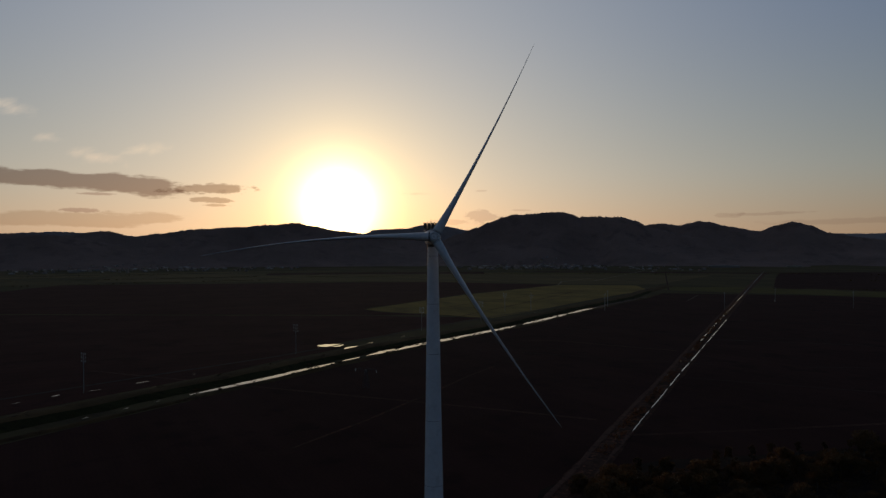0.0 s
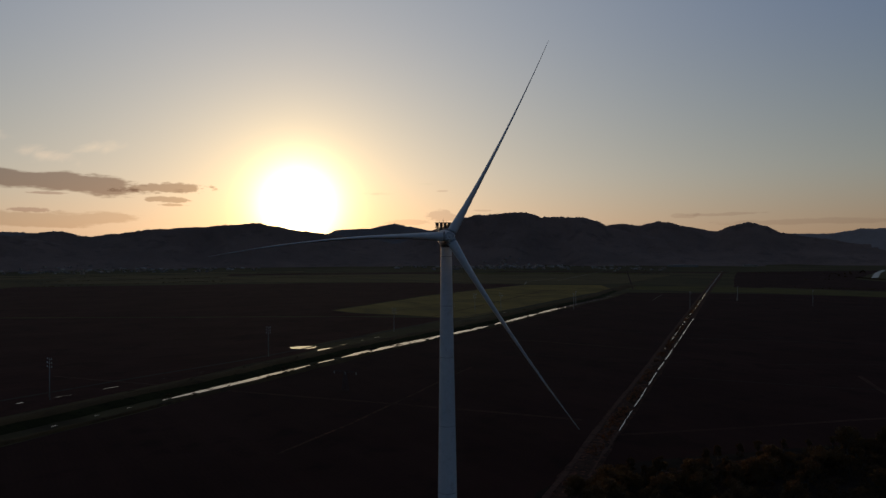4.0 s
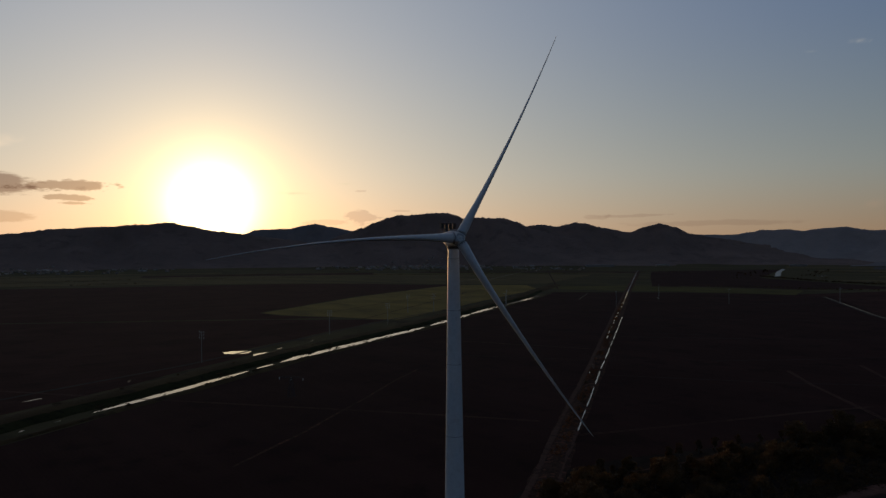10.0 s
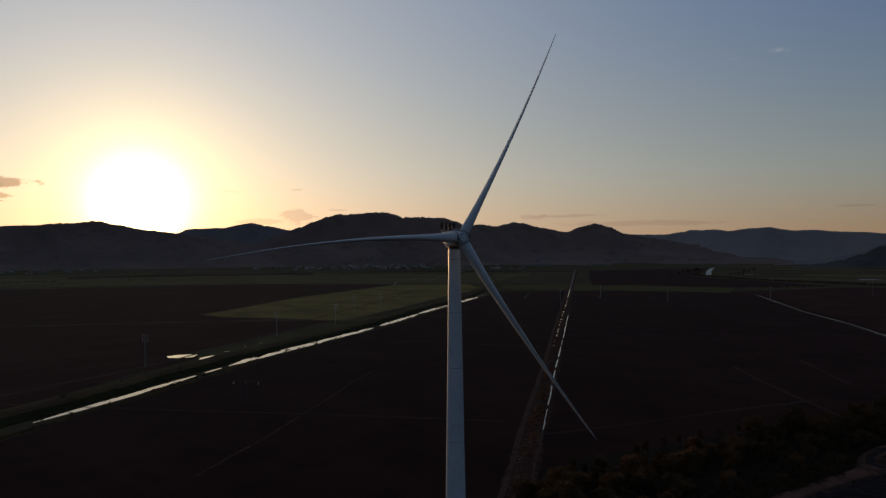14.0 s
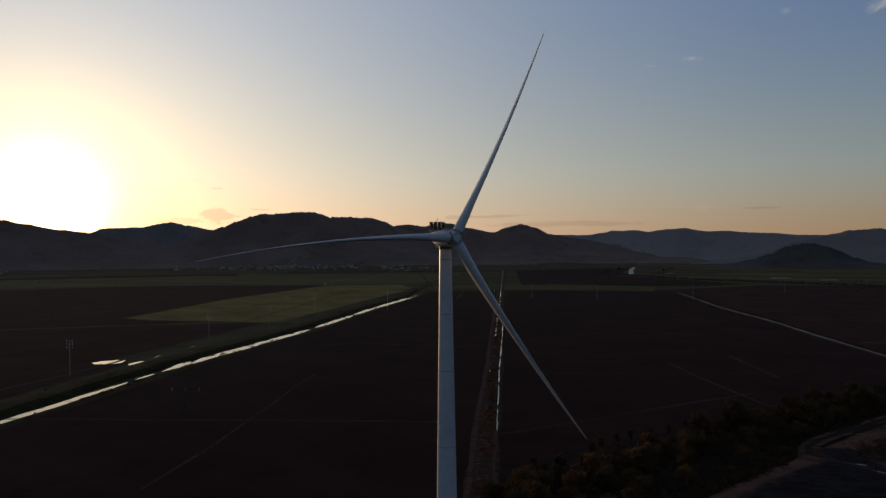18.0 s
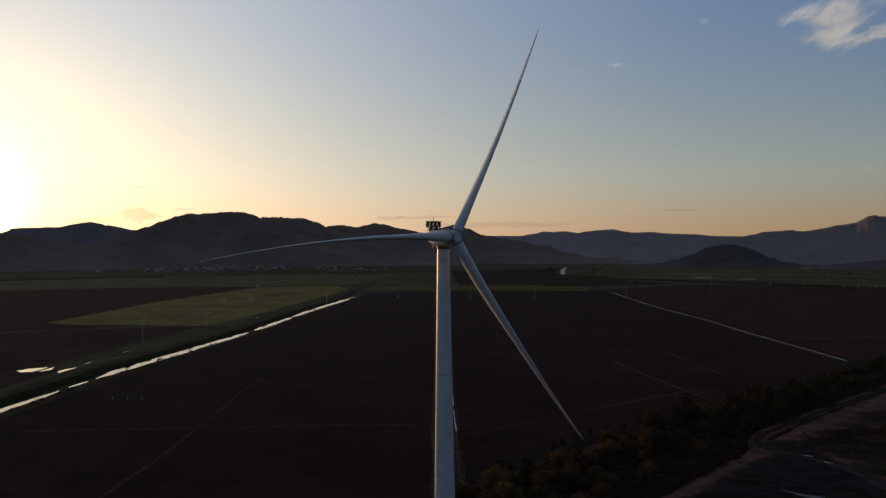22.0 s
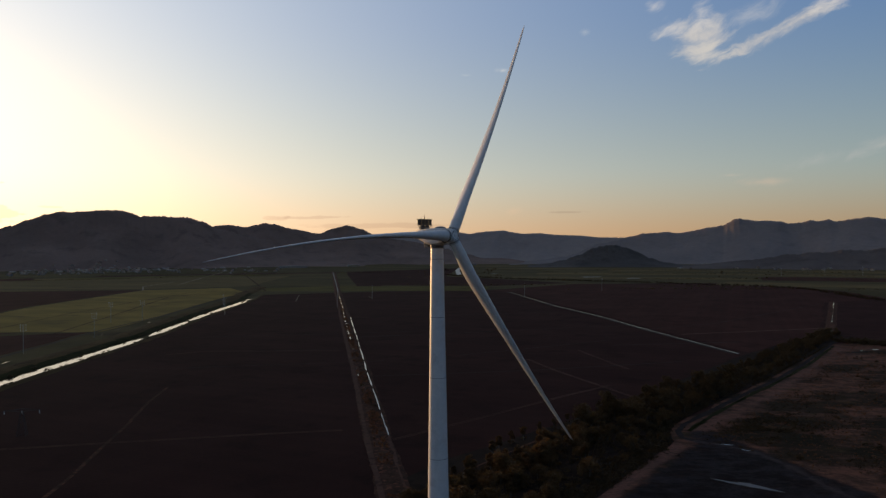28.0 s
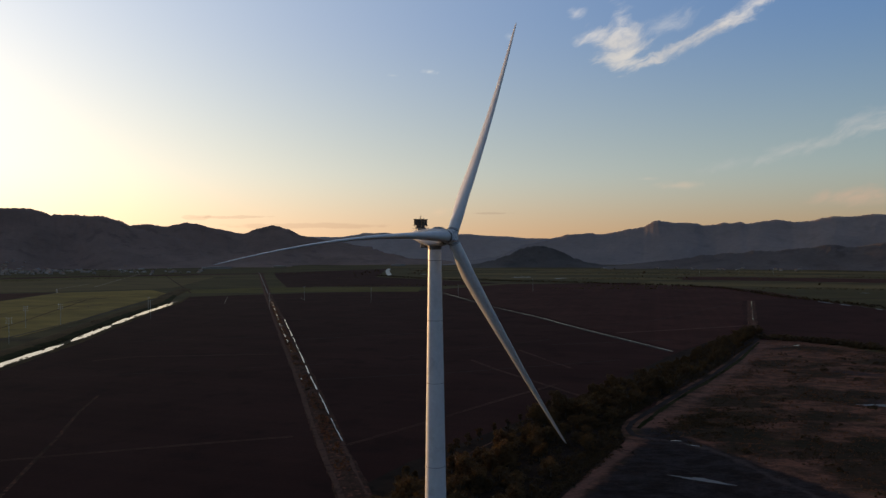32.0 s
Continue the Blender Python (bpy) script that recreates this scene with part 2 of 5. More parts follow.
def surface(name, a, b, c=None, scale=0.05, fine=1.5, rough=0.8, metal=0.0, spec=0.5, bump=0.3, depth=0.1, vary=0.0, rows=None, matte=0.0, stretch=0.0, fuzz=0.0):
    """Two tones and a third in patches, at a wide and a fine scale (per metre), with fine relief; rows: angle and spacing of tillage."""
    m, n, bsdf = material(name)
    where = m.node_tree.nodes.new("ShaderNodeTexCoord").outputs["Object"]
    if stretch:
        x, y, z = n.split(where)
        where = n.combine(n.math("MULTIPLY", n.math("SUBTRACT", x, y), 0.707 * stretch), n.math("MULTIPLY", n.math("ADD", x, y), 0.707), z)
    wide, small = n.noise(where, scale, 5.0), n.noise(where, fine, 6.0, 0.65)
    col = n.mix(n.smooth(wide, 0.35, 0.65), a, b)
    if c:
        col = n.mix(n.math("MULTIPLY", n.smooth(n.noise(n.vmath("ADD", where, (37.0, 11.0, 5.0)), scale * 2.7, 6.0, 0.6), 0.52, 0.66), 0.85), col, c)
    col = n.mix(n.math("MULTIPLY_ADD", small, 0.7, -0.05), col, n.mix(1.0, col, (0.55, 0.55, 0.55), "MULTIPLY"))
    if vary:
        rnd = m.node_tree.nodes.new("ShaderNodeObjectInfo").outputs["Random"]
        col = n.mix(n.math("MULTIPLY", rnd, vary), col, n.mix(1.0, col, (1.5, 1.35, 0.9), "MULTIPLY"))
    high = small
    if rows:
        x, y, z = n.split(where)
        t = n.math("ADD", n.math("MULTIPLY", x, math.cos(radians(rows[0]))), n.math("MULTIPLY", y, math.sin(radians(rows[0]))))
        t = n.math("ADD", t, n.math("MULTIPLY", wide, 3.0))
        for gap, weight in ((rows[1], 0.10), (rows[1] * 7.3, 0.10), (rows[1] * 31.0, 0.12)):
            wave = n.math("SINE", n.math("MULTIPLY", t, 6.2832 / gap))
            col = n.mix(n.math("MULTIPLY", n.smooth(wave, -0.2, 0.9), weight), col, n.mix(1.0, col, (1.7, 1.6, 1.5), "MULTIPLY"))
            high = n.math("MULTIPLY_ADD", wave, 0.3, high)
    n.put(bsdf.inputs["Base Color"], col)
    n.put(bsdf.inputs["Roughness"], n.math("MULTIPLY_ADD", small, 0.25, rough - 0.12, clamp=True))
    bsdf.inputs["Metallic"].default_value = metal
    bsdf.inputs["Specular IOR Level"].default_value = spec
    bsdf.inputs["Diffuse Roughness"].default_value = matte
    if fuzz:
        # upright blades and leaves that catch a low sun
        bsdf.inputs["Sheen Weight"].default_value, bsdf.inputs["Sheen Roughness"].default_value = fuzz, 0.55
        bsdf.inputs["Sheen Tint"].default_value = (0.42, 0.30, 0.09, 1)
    if bump:
        k = m.node_tree.nodes.new("ShaderNodeBump")
        k.inputs["Strength"].default_value, k.inputs["Distance"].default_value = bump, depth
        n.put(k.inputs["Height"], high)
        n.put(bsdf.inputs["Normal"], k.outputs[0])
    return m


def water_material(name, tint, rough=0.015, ripple=0.03):
    m, n, bsdf = material(name)
    where = m.node_tree.nodes.new("ShaderNodeTexCoord").outputs["Object"]
    n.put(bsdf.inputs["Base Color"], n.mix(n.noise(where, 0.08), tint, tuple(v * 1.8 for v in tint)))
    n.put(bsdf.inputs["Roughness"], n.math("MULTIPLY_ADD", n.noise(where, 0.15), 0.03, rough))
    k = m.node_tree.nodes.new("ShaderNodeBump")
    k.inputs["Strength"].default_value, k.inputs["Distance"].default_value = ripple, 0.05
    n.put(k.inputs["Height"], n.noise(where, 1.4, 3.0))
    n.put(bsdf.inputs["Normal"], k.outputs[0])
    return m


def leaf_material(name, a, b, scale=0.4):
    m, n, bsdf = material(name)
    where = m.node_tree.nodes.new("ShaderNodeTexCoord").outputs["Object"]
    geo = m.node_tree.nodes.new("ShaderNodeNewGeometry").outputs["Random Per Island"]
    rnd = m.node_tree.nodes.new("ShaderNodeObjectInfo").outputs["Random"]
    col = n.mix(n.math("MULTIPLY_ADD", geo, 0.6, n.math("MULTIPLY", rnd, 0.4)), a, b)
    col = n.mix(n.smooth(n.noise(where, scale), 0.4, 0.7), col, n.mix(1.0, col, (1.3, 1.12, 0.8), "MULTIPLY"))
    n.put(bsdf.inputs["Base Color"], col)
    bsdf.inputs["Roughness"].default_value = 0.7
    bsdf.inputs["Specular IOR Level"].default_value = 0.25
    # thin leaves let a part of the light through, warmer than it fell on them
    through_leaf = m.node_tree.nodes.new("ShaderNodeBsdfTranslucent")
    n.put(through_leaf.inputs["Color"], n.mix(1.0, col, (1.5, 1.2, 0.6), "MULTIPLY"))
    both = m.node_tree.nodes.new("ShaderNodeMixShader")
    both.inputs[0].default_value = 0.4
    n.put(both.inputs[1], bsdf.outputs[0])
    n.put(both.inputs[2], through_leaf.outputs[0])
    n.put(m.node_tree.nodes["Material Output"].inputs["Surface"], both.outputs[0])
    return m


M_PLAIN = surface("plain_grass", (0.056, 0.044, 0.021), (0.096, 0.070, 0.031), (0.040, 0.027, 0.018), 0.006, 0.06, 0.95, spec=0.03, bump=0.25, depth=0.5, stretch=0.35, matte=1.0, fuzz=0.05)
M_SOIL = surface("tilled_soil", (0.0423, 0.0164, 0.0133), (0.0541, 0.0215, 0.0171), (0.0328, 0.0134, 0.0110), 0.012, 0.5, 0.97, spec=0.02, bump=0.15, depth=0.12, rows=(28.0, 2.2), matte=1.0)
M_SOIL_PALE = surface("tilled_soil_pale", (0.0564, 0.0206, 0.0161), (0.0706, 0.0270, 0.0205), (0.0458, 0.0174, 0.0138), 0.012, 0.5, 0.97, spec=0.02, bump=0.15, depth=0.12, rows=(118.0, 2.2), matte=1.0)
M_MEADOW = surface("pale_meadow", (0.104, 0.073, 0.034), (0.138, 0.095, 0.042), (0.066, 0.046, 0.026), 0.006, 0.1, 0.95, spec=0.03, bump=0.2, depth=0.4, stretch=0.3, matte=1.0, fuzz=0.07)
M_CROP = surface("young_crop", (0.140, 0.090, 0.021), (0.212, 0.132, 0.031), (0.082, 0.052, 0.018), 0.014, 0.12, 0.9, spec=0.04, bump=0.3, depth=0.25, rows=(30.0, 3.0), matte=1.0, stretch=0.4, fuzz=0.16)
M_BANK = surface("bank_grass", (0.062, 0.036, 0.018), (0.092, 0.053, 0.023), (0.036, 0.020, 0.014), 0.03, 0.6, 0.95, spec=0.03, bump=0.6, depth=0.5, matte=1.0, fuzz=0.045)
M_DIRT = surface("dirt_track", (0.058, 0.040, 0.031), (0.074, 0.053, 0.041), (0.040, 0.027, 0.022), 0.06, 0.8, 0.95, spec=0.05, bump=0.25, depth=0.12, matte=1.0)
M_PALE = surface("pale_track", (0.360, 0.290, 0.225), (0.240, 0.180, 0.135), (0.080, 0.058, 0.043), 0.045, 0.9, 0.9, spec=0.05, bump=0.2, depth=0.1)

def waste_material():
    """Rough ground: rusty and brown dead grass, dark weeds, a sandy margin, a wheel track and a wet mud flat with ragged edges."""
    m, n, bsdf = material("waste_ground")
    where = m.node_tree.nodes.new("ShaderNodeTexCoord").outputs["Object"]
    x, y, z = n.split(where)
    streak = n.combine(n.math("MULTIPLY", n.math("SUBTRACT", x, y), 0.48), n.math("MULTIPLY", n.math("ADD", x, y), 0.8), z)
    wide, mid, small = n.noise(streak, 0.022, 5.0, 0.6), n.noise(streak, 0.11, 6.0, 0.65), n.noise(where, 0.7, 6.0, 0.7)
    ragged = n.math("MULTIPLY", n.math("SUBTRACT", n.noise(where, 0.09, 6.0, 0.65), 0.5), 26.0)

    def reach(points):
        """Distance from a line through points."""
        best = None
        for (ax, ay), (bx, by) in zip(points, points[1:]):
            ux, uy = bx - ax, by - ay
            size = ux * ux + uy * uy
            px, py = n.math("SUBTRACT", x, ax), n.math("SUBTRACT", y, ay)
            f = n.math("DIVIDE", n.math("ADD", n.math("MULTIPLY", px, ux), n.math("MULTIPLY", py, uy)), size, clamp=True)
            dx, dy = n.math("SUBTRACT", px, n.math("MULTIPLY", f, ux)), n.math("SUBTRACT", py, n.math("MULTIPLY", f, uy))
            d = n.math("SQRT", n.math("ADD", n.math("MULTIPLY", dx, dx), n.math("MULTIPLY", dy, dy)))
            best = d if best is None else n.math("MINIMUM", best, d)
        return best

    def within(cx, cy, rx, ry):
        """Metres inside an oval patch."""
        dx, dy = n.math("DIVIDE", n.math("SUBTRACT", x, cx), rx), n.math("DIVIDE", n.math("SUBTRACT", y, cy), ry)
        return n.math("MULTIPLY", n.math("SUBTRACT", 1.0, n.math("SQRT", n.math("ADD", n.math("MULTIPLY", dx, dx), n.math("MULTIPLY", dy, dy)))), min(rx, ry))

    def lay(col, over, inside, soft, amount=1.0):
        return n.mix(n.math("MULTIPLY", n.smooth(n.math("ADD", inside, ragged), 0.0, soft), amount), col, over)

    col = n.mix(n.smooth(mid, 0.42, 0.60), RUSTY, BROWN)
    col = n.mix(n.math("MULTIPLY", n.smooth(wide, 0.46, 0.56), 0.85), col, WEEDY)
    col = n.mix(n.math("MULTIPLY", n.smooth(n.noise(n.vmath("ADD", streak, (71.0, 3.0, 0.0)), 0.05, 5.0, 0.6), 0.58, 0.7), 0.7), col, MOSSY)
    for cx, cy, rx, ry in ((285, 74, 26, 12), (262, 40, 20, 16), (300, 20, 26, 14), (236, -22, 30, 22), (285, -8, 30, 14), (262, 14, 26, 9), (330, 30, 34, 8), (300, -50, 50, 24), (266, 64, 30, 10)):
        col = lay(col, WEEDY, within(cx, cy, rx, ry), 9.0, 0.8)
    col = lay(col, SANDY, n.math("SUBTRACT", 9.0, reach([(242, 85), (288, 92), (354, 102), (441, 120), (600, 155)])), 12.0, 0.75)
    for cx, cy, rx, ry in ((577, 137, 30, 6), (490, 52, 12, 28), (385, 13, 16, 8)):
        col = lay(col, WET, within(cx, cy, rx, ry), 8.0, 0.8)
    below = n.math("SUBTRACT", n.math("MULTIPLY", n.math("SUBTRACT", x, 124.0), 0.26), n.math("SUBTRACT", y, 51.8))
    inside = n.math("SUBTRACT", n.math("MULTIPLY", n.math("SUBTRACT", y, -12.0), 0.42), n.math("SUBTRACT", x, 206.0))
    mud = n.math("MINIMUM", below, inside)
    col = n.mix(n.math("MULTIPLY", n.smooth(n.math("ADD", mud, n.math("MULTIPLY", ragged, 0.45)), 0.0, 6.0), 0.95), col, n.mix(n.smooth(mid, 0.40, 0.62), MUDDY, SILTY))
    col = n.mix(n.math("MULTIPLY", n.smooth(n.math("ADD", n.math("SUBTRACT", 3.6, reach([(219, 76), (221, 67), (224, 53), (222, 42), (214, 26), (203, 10), (195, -4), (160, -60)])), n.math("MULTIPLY", ragged, 0.55)), 0.0, 4.0), 0.75), col, TRACKED)
    col = n.mix(n.math("MULTIPLY", n.smooth(n.math("ADD", n.math("SUBTRACT", 5.2, reach([(60, 37), (94, 46), (125, 54), (156, 62.5), (178, 68), (196, 72.5), (208, 76)])), n.math("MULTIPLY", ragged, 0.3)), 0.0, 4.0), 0.62), col, SANDY)
    for cx, cy, rx, ry in ((230, 78, 12, 7), (238, 70, 12, 6)):
        col = lay(col, SILTY, within(cx, cy, rx, ry), 5.0, 0.9)
    patch = n.noise(streak, 0.42, 5.0, 0.7)
    col = n.mix(n.math("MULTIPLY", n.smooth(patch, 0.5, 0.66), 0.6), col, n.mix(1.0, col, (0.45, 0.46, 0.46), "MULTIPLY"))
    col = n.mix(n.math("MULTIPLY", n.smooth(patch, 0.48, 0.36), 0.5), col, n.mix(1.0, col, (1.7, 1.5, 1.4), "MULTIPLY"))
    col = n.mix(n.math("MULTIPLY_ADD", small, 1.5, -0.4, clamp=True), col, n.mix(1.0, col, (0.42, 0.42, 0.42), "MULTIPLY"))
    n.put(bsdf.inputs["Base Color"], col)
    bsdf.inputs["Roughness"].default_value, bsdf.inputs["Specular IOR Level"].default_value = 0.95, 0.03
    bsdf.inputs["Diffuse Roughness"].default_value = 1.0
    k = m.node_tree.nodes.new("ShaderNodeBump")
    k.inputs["Strength"].default_value, k.inputs["Distance"].default_value = 0.7, 0.5
    n.put(k.inputs["Height"], n.math("ADD", small, mid))
    n.put(bsdf.inputs["Normal"], k.outputs[0])
    return m


SILTY = (0.040, 0.031, 0.032)
RUSTY, BROWN, WEEDY, MOSSY = (0.215, 0.090, 0.058), (0.098, 0.050, 0.032), (0.030, 0.022, 0.012), (0.090, 0.058, 0.024)
SANDY, WET, MUDDY, TRACKED = (0.240, 0.112, 0.082), (0.046, 0.034, 0.035), (0.0210, 0.0140, 0.0132), (0.094, 0.066, 0.060)
M_WASTE = waste_material()
M_DOME = surface("dull_grey_hatch", (0.17, 0.17, 0.175), (0.22, 0.22, 0.225), None, 0.5, 4.0, 0.55, bump=0.1)
M_SCRUB = surface("dry_reed_strip", (0.098, 0.045, 0.029), (0.050, 0.026, 0.017), (0.250, 0.086, 0.052), 0.16, 0.9, 0.95, spec=0.03, bump=0.6, depth=0.4, matte=1.0)
# Litter of the belt floor, its colour darkened for the shade under the trees.
M_LITTER = surface("belt_litter_shade", (0.030, 0.019, 0.014), (0.044, 0.027, 0.019), (0.021, 0.0135, 0.010), 0.05, 0.6, 0.95, spec=0.02, bump=0.5, depth=0.4, matte=1.0)
M_ROAD = surface("earth_road", (0.036, 0.025, 0.022), (0.048, 0.034, 0.030), (0.025, 0.017, 0.015), 0.08, 0.8, 0.95, spec=0.03, bump=0.3, depth=0.12, matte=1.0)
M_VERGE = surface("rank_grass", (0.030, 0.028, 0.010), (0.044, 0.040, 0.014), (0.018, 0.015, 0.008), 0.06, 0.8, 0.95, spec=0.02, bump=0.5, depth=0.3, matte=1.0)
M_RUT = surface("wheel_rut", (0.122, 0.058, 0.040), (0.152, 0.073, 0.050), (0.058, 0.030, 0.022), 0.12, 0.8, 0.95, spec=0.03, bump=0.3, depth=0.12, matte=1.0)
M_DRY_GRASS = leaf_material("dry_grass_blades", (0.100, 0.046, 0.026), (0.170, 0.074, 0.040))
M_WATER = water_material("still_water", (0.020, 0.022, 0.018))
M_CHANNEL = water_material("channel_water", (0.030, 0.032, 0.028), 0.06, 0.08)
M_PUDDLE = water_material("silty_water", (0.045, 0.038, 0.036), 0.5, 0.2)
M_RUFFLED = water_material("ruffled_water", (0.030, 0.032, 0.028), 0.34, 0.3)
# Slope colours lifted to stand in for haze, least on the near hills.
M_FOREST_HAZE = surface("forest_slope_warm_haze", (0.215, 0.142, 0.115), (0.265, 0.172, 0.140), (0.180, 0.122, 0.100), 0.004, 0.05, 0.95, spec=0.03, bump=0.25, depth=4.0, matte=1.0)
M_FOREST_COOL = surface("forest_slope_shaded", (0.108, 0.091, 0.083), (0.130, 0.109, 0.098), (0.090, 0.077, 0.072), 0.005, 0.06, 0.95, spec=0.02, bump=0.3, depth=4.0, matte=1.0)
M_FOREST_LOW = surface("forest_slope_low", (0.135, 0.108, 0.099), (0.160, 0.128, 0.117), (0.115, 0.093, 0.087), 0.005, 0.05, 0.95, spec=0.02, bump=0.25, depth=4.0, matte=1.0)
M_STRIP = surface("thin_crop", (0.098, 0.078, 0.022), (0.124, 0.096, 0.027), (0.072, 0.054, 0.019), 0.008, 0.4, 0.95, spec=0.03, bump=0.3, depth=0.25, matte=1.0, fuzz=0.03)
# The distant slopes are palest, with the most haze put into the colour.
M_FOREST_MID_HAZE = surface("forest_slope_hazy", (0.250, 0.205, 0.192), (0.275, 0.224, 0.208), (0.228, 0.188, 0.178), 0.003, 0.03, 0.95, spec=0.02, bump=0.12, depth=3.0, matte=1.0)
M_FOREST_FAR_HAZE = surface("forest_slope_far_haze", (0.340, 0.272, 0.248), (0.370, 0.296, 0.268), (0.315, 0.254, 0.234), 0.002, 0.02, 0.95, spec=0.02, bump=0.05, depth=3.0, matte=1.0)
M_PAINT = surface("white_tower_paint", (0.56, 0.58, 0.60), (0.62, 0.63, 0.64), (0.50, 0.51, 0.52), 0.12, 1.2, 0.45, spec=0.4, bump=0.04, depth=0.02)
M_GEL = surface("white_blade_gelcoat", (0.58, 0.60, 0.62), (0.64, 0.65, 0.66), None, 0.1, 1.0, 0.38, spec=0.4, bump=0.03, depth=0.02)
M_SEAM = surface("dark_joint", (0.06, 0.06, 0.064), (0.09, 0.09, 0.094), None, 0.5, 3.0, 0.6, bump=0.1)
M_STEEL = surface("galvanised_steel", (0.36, 0.37, 0.38), (0.46, 0.46, 0.47), None, 0.5, 4.0, 0.5, metal=0.6, bump=0.1)
M_RUST = surface("weathered_steel", (0.040, 0.033, 0.030), (0.055, 0.046, 0.041), None, 0.5, 4.0, 0.7, bump=0.1)
M_COOLER = surface("cooler_fins", (0.020, 0.020, 0.022), (0.035, 0.034, 0.034), None, 0.8, 6.0, 0.6, bump=0.2)
M_CONCRETE = surface("grey_concrete", (0.34, 0.33, 0.31), (0.42, 0.41, 0.39), (0.28, 0.27, 0.25), 0.3, 2.5, 0.85, bump=0.3, depth=0.03)
M_GLASS_INS = surface("glazed_insulator", (0.78, 0.78, 0.76), (0.85, 0.85, 0.83), None, 2.0, 9.0, 0.15, bump=0.0)
M_BARK = surface("tree_bark", (0.10, 0.075, 0.055), (0.14, 0.11, 0.085), None, 0.8, 6.0, 0.9, bump=0.6, depth=0.05)
M_LEAF = leaf_material("tree_leaves", (0.052, 0.035, 0.018), (0.092, 0.056, 0.027))
# Lighter than the shrub leaves: haze over the far hedges, put into the colour.
M_HEDGE_HAZE = leaf_material("hedge_leaves_hazed", (0.060, 0.046, 0.026), (0.088, 0.066, 0.036))
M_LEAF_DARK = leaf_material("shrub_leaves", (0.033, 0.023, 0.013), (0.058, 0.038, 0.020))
M_HOUSE = surface("limewashed_wall", (0.22, 0.18, 0.165), (0.31, 0.26, 0.235), None, 0.2, 2.0, 0.85, bump=0.1, vary=0.6)
M_ROOF = surface("clay_roof", (0.24, 0.12, 0.085), (0.32, 0.17, 0.12), None, 0.3, 2.5, 0.85, bump=0.3, vary=0.4)
M_ROOF_GREY = surface("sheet_roof", (0.19, 0.17, 0.17), (0.26, 0.235, 0.235), None, 0.2, 2.0, 0.6, bump=0.1, vary=0.3)
M_GLASS = surface("dark_window_glass", (0.02, 0.022, 0.025), (0.03, 0.03, 0.034), None, 0.5, 2.0, 0.15, bump=0.0)

# ---- building helpers ----
RNG = random.Random(7)


def mesh_of(name, verts, faces, mat, smooth=False):
    me = bpy.data.meshes.new(name)
    me.from_pydata([tuple(v) for v in verts], [], faces)
    me.materials.append(mat)
    if smooth:
        me.polygons.foreach_set("use_smooth", [True] * len(me.polygons))
    me.update()
    return me


def finish(name, bm, mat, smooth=False):
    bmesh.ops.recalc_face_normals(bm, faces=bm.faces)
    me = bpy.data.meshes.new(name)
    bm.to_mesh(me)
    bm.free()
    me.materials.append(mat)
    if smooth:
        me.polygons.foreach_set("use_smooth", [True] * len(me.polygons))
    return me


def part(name, me, parent, label="", at=None):
    """One mesh object under a thing or a part."""
    ob = new(name, me)
    ob.parent = parent
    if at is not None:
        ob.matrix_basis = at
    return tagged(ob, label)


def box(bm, size, m=Matrix(), bevel=0.0):
    v = bmesh.ops.create_cube(bm, size=1.0, matrix=m @ Matrix.Diagonal((*size, 1)))["verts"]
    if bevel:
        bmesh.ops.bevel(bm, geom=list({e for q in v for e in q.link_edges}), offset=bevel, segments=2, affect="EDGES", profile=0.6)


def tube(bm, a, b, r0, r1=None, n=8, caps=True):
    """A straight tapering tube from a to b."""
    a, b = Vector(a), Vector(b)
    r1 = r0 if r1 is None else r1
    m = Matrix.Translation((a + b) / 2) @ (b - a).to_track_quat("Z", "Y").to_matrix().to_4x4()
    bmesh.ops.create_cone(bm, cap_ends=caps, segments=n, radius1=r0, radius2=max(r1, 1e-4), depth=(b - a).length, matrix=m)


def lathe(bm, rings, n=32, m=Matrix(), caps=True):
    """Rings of (radius, height) turned round z."""
    rows = [[bm.verts.new(m @ Vector((r * math.cos(2 * math.pi * i / n), r * math.sin(2 * math.pi * i / n), z))) for i in range(n)] for r, z in rings]
    for p, q in zip(rows, rows[1:]):
        for i in range(n):
            bm.faces.new((p[i], p[(i + 1) % n], q[(i + 1) % n], q[i]))
    if caps:
        bm.faces.new(rows[0][::-1])
        bm.faces.new(rows[-1])


def along(points, step):
    """Evenly spaced places on a line through points: (place, direction)."""
    pts = [Vector((x, y, 0)) for x, y in points]
    out = []
    for a, b in zip(pts, pts[1:]):
        k = max(1, int((b - a).length / step))
        out += [(a.lerp(b, i / k), (b - a).normalized()) for i in range(k)]
    out.append((pts[-1], (pts[-1] - pts[-2]).normalized()))
    return out


def ribbon(name, points, profile, mat, step=12.0, wobble=0.5, seed=1.0, rough=0.0, taper=0.0, smooth=True):
    """A strip along a line. profile: (offset to the right, height) across it; wobble: how far its edges wander."""
    rows = along(points, step)
    verts, faces, k = [], [], len(profile)
    for i, (p, d) in enumerate(rows):
        side = Vector((d.y, -d.x, 0))
        end = min(1.0, 0.15 + min(i, len(rows) - 1 - i) * taper) if taper else 1.0
        for j, (o, h) in enumerate(profile):
            w = noise.noise((p.x * 0.03 + seed * 9.1, p.y * 0.03, j * 3.7)) * wobble + noise.noise((p.x * 0.15, p.y * 0.15 + seed, j * 1.9)) * wobble * 0.5
            inner = 0.0 if j in (0, k - 1) else 1.0
            q = p + side * (o * end + w)
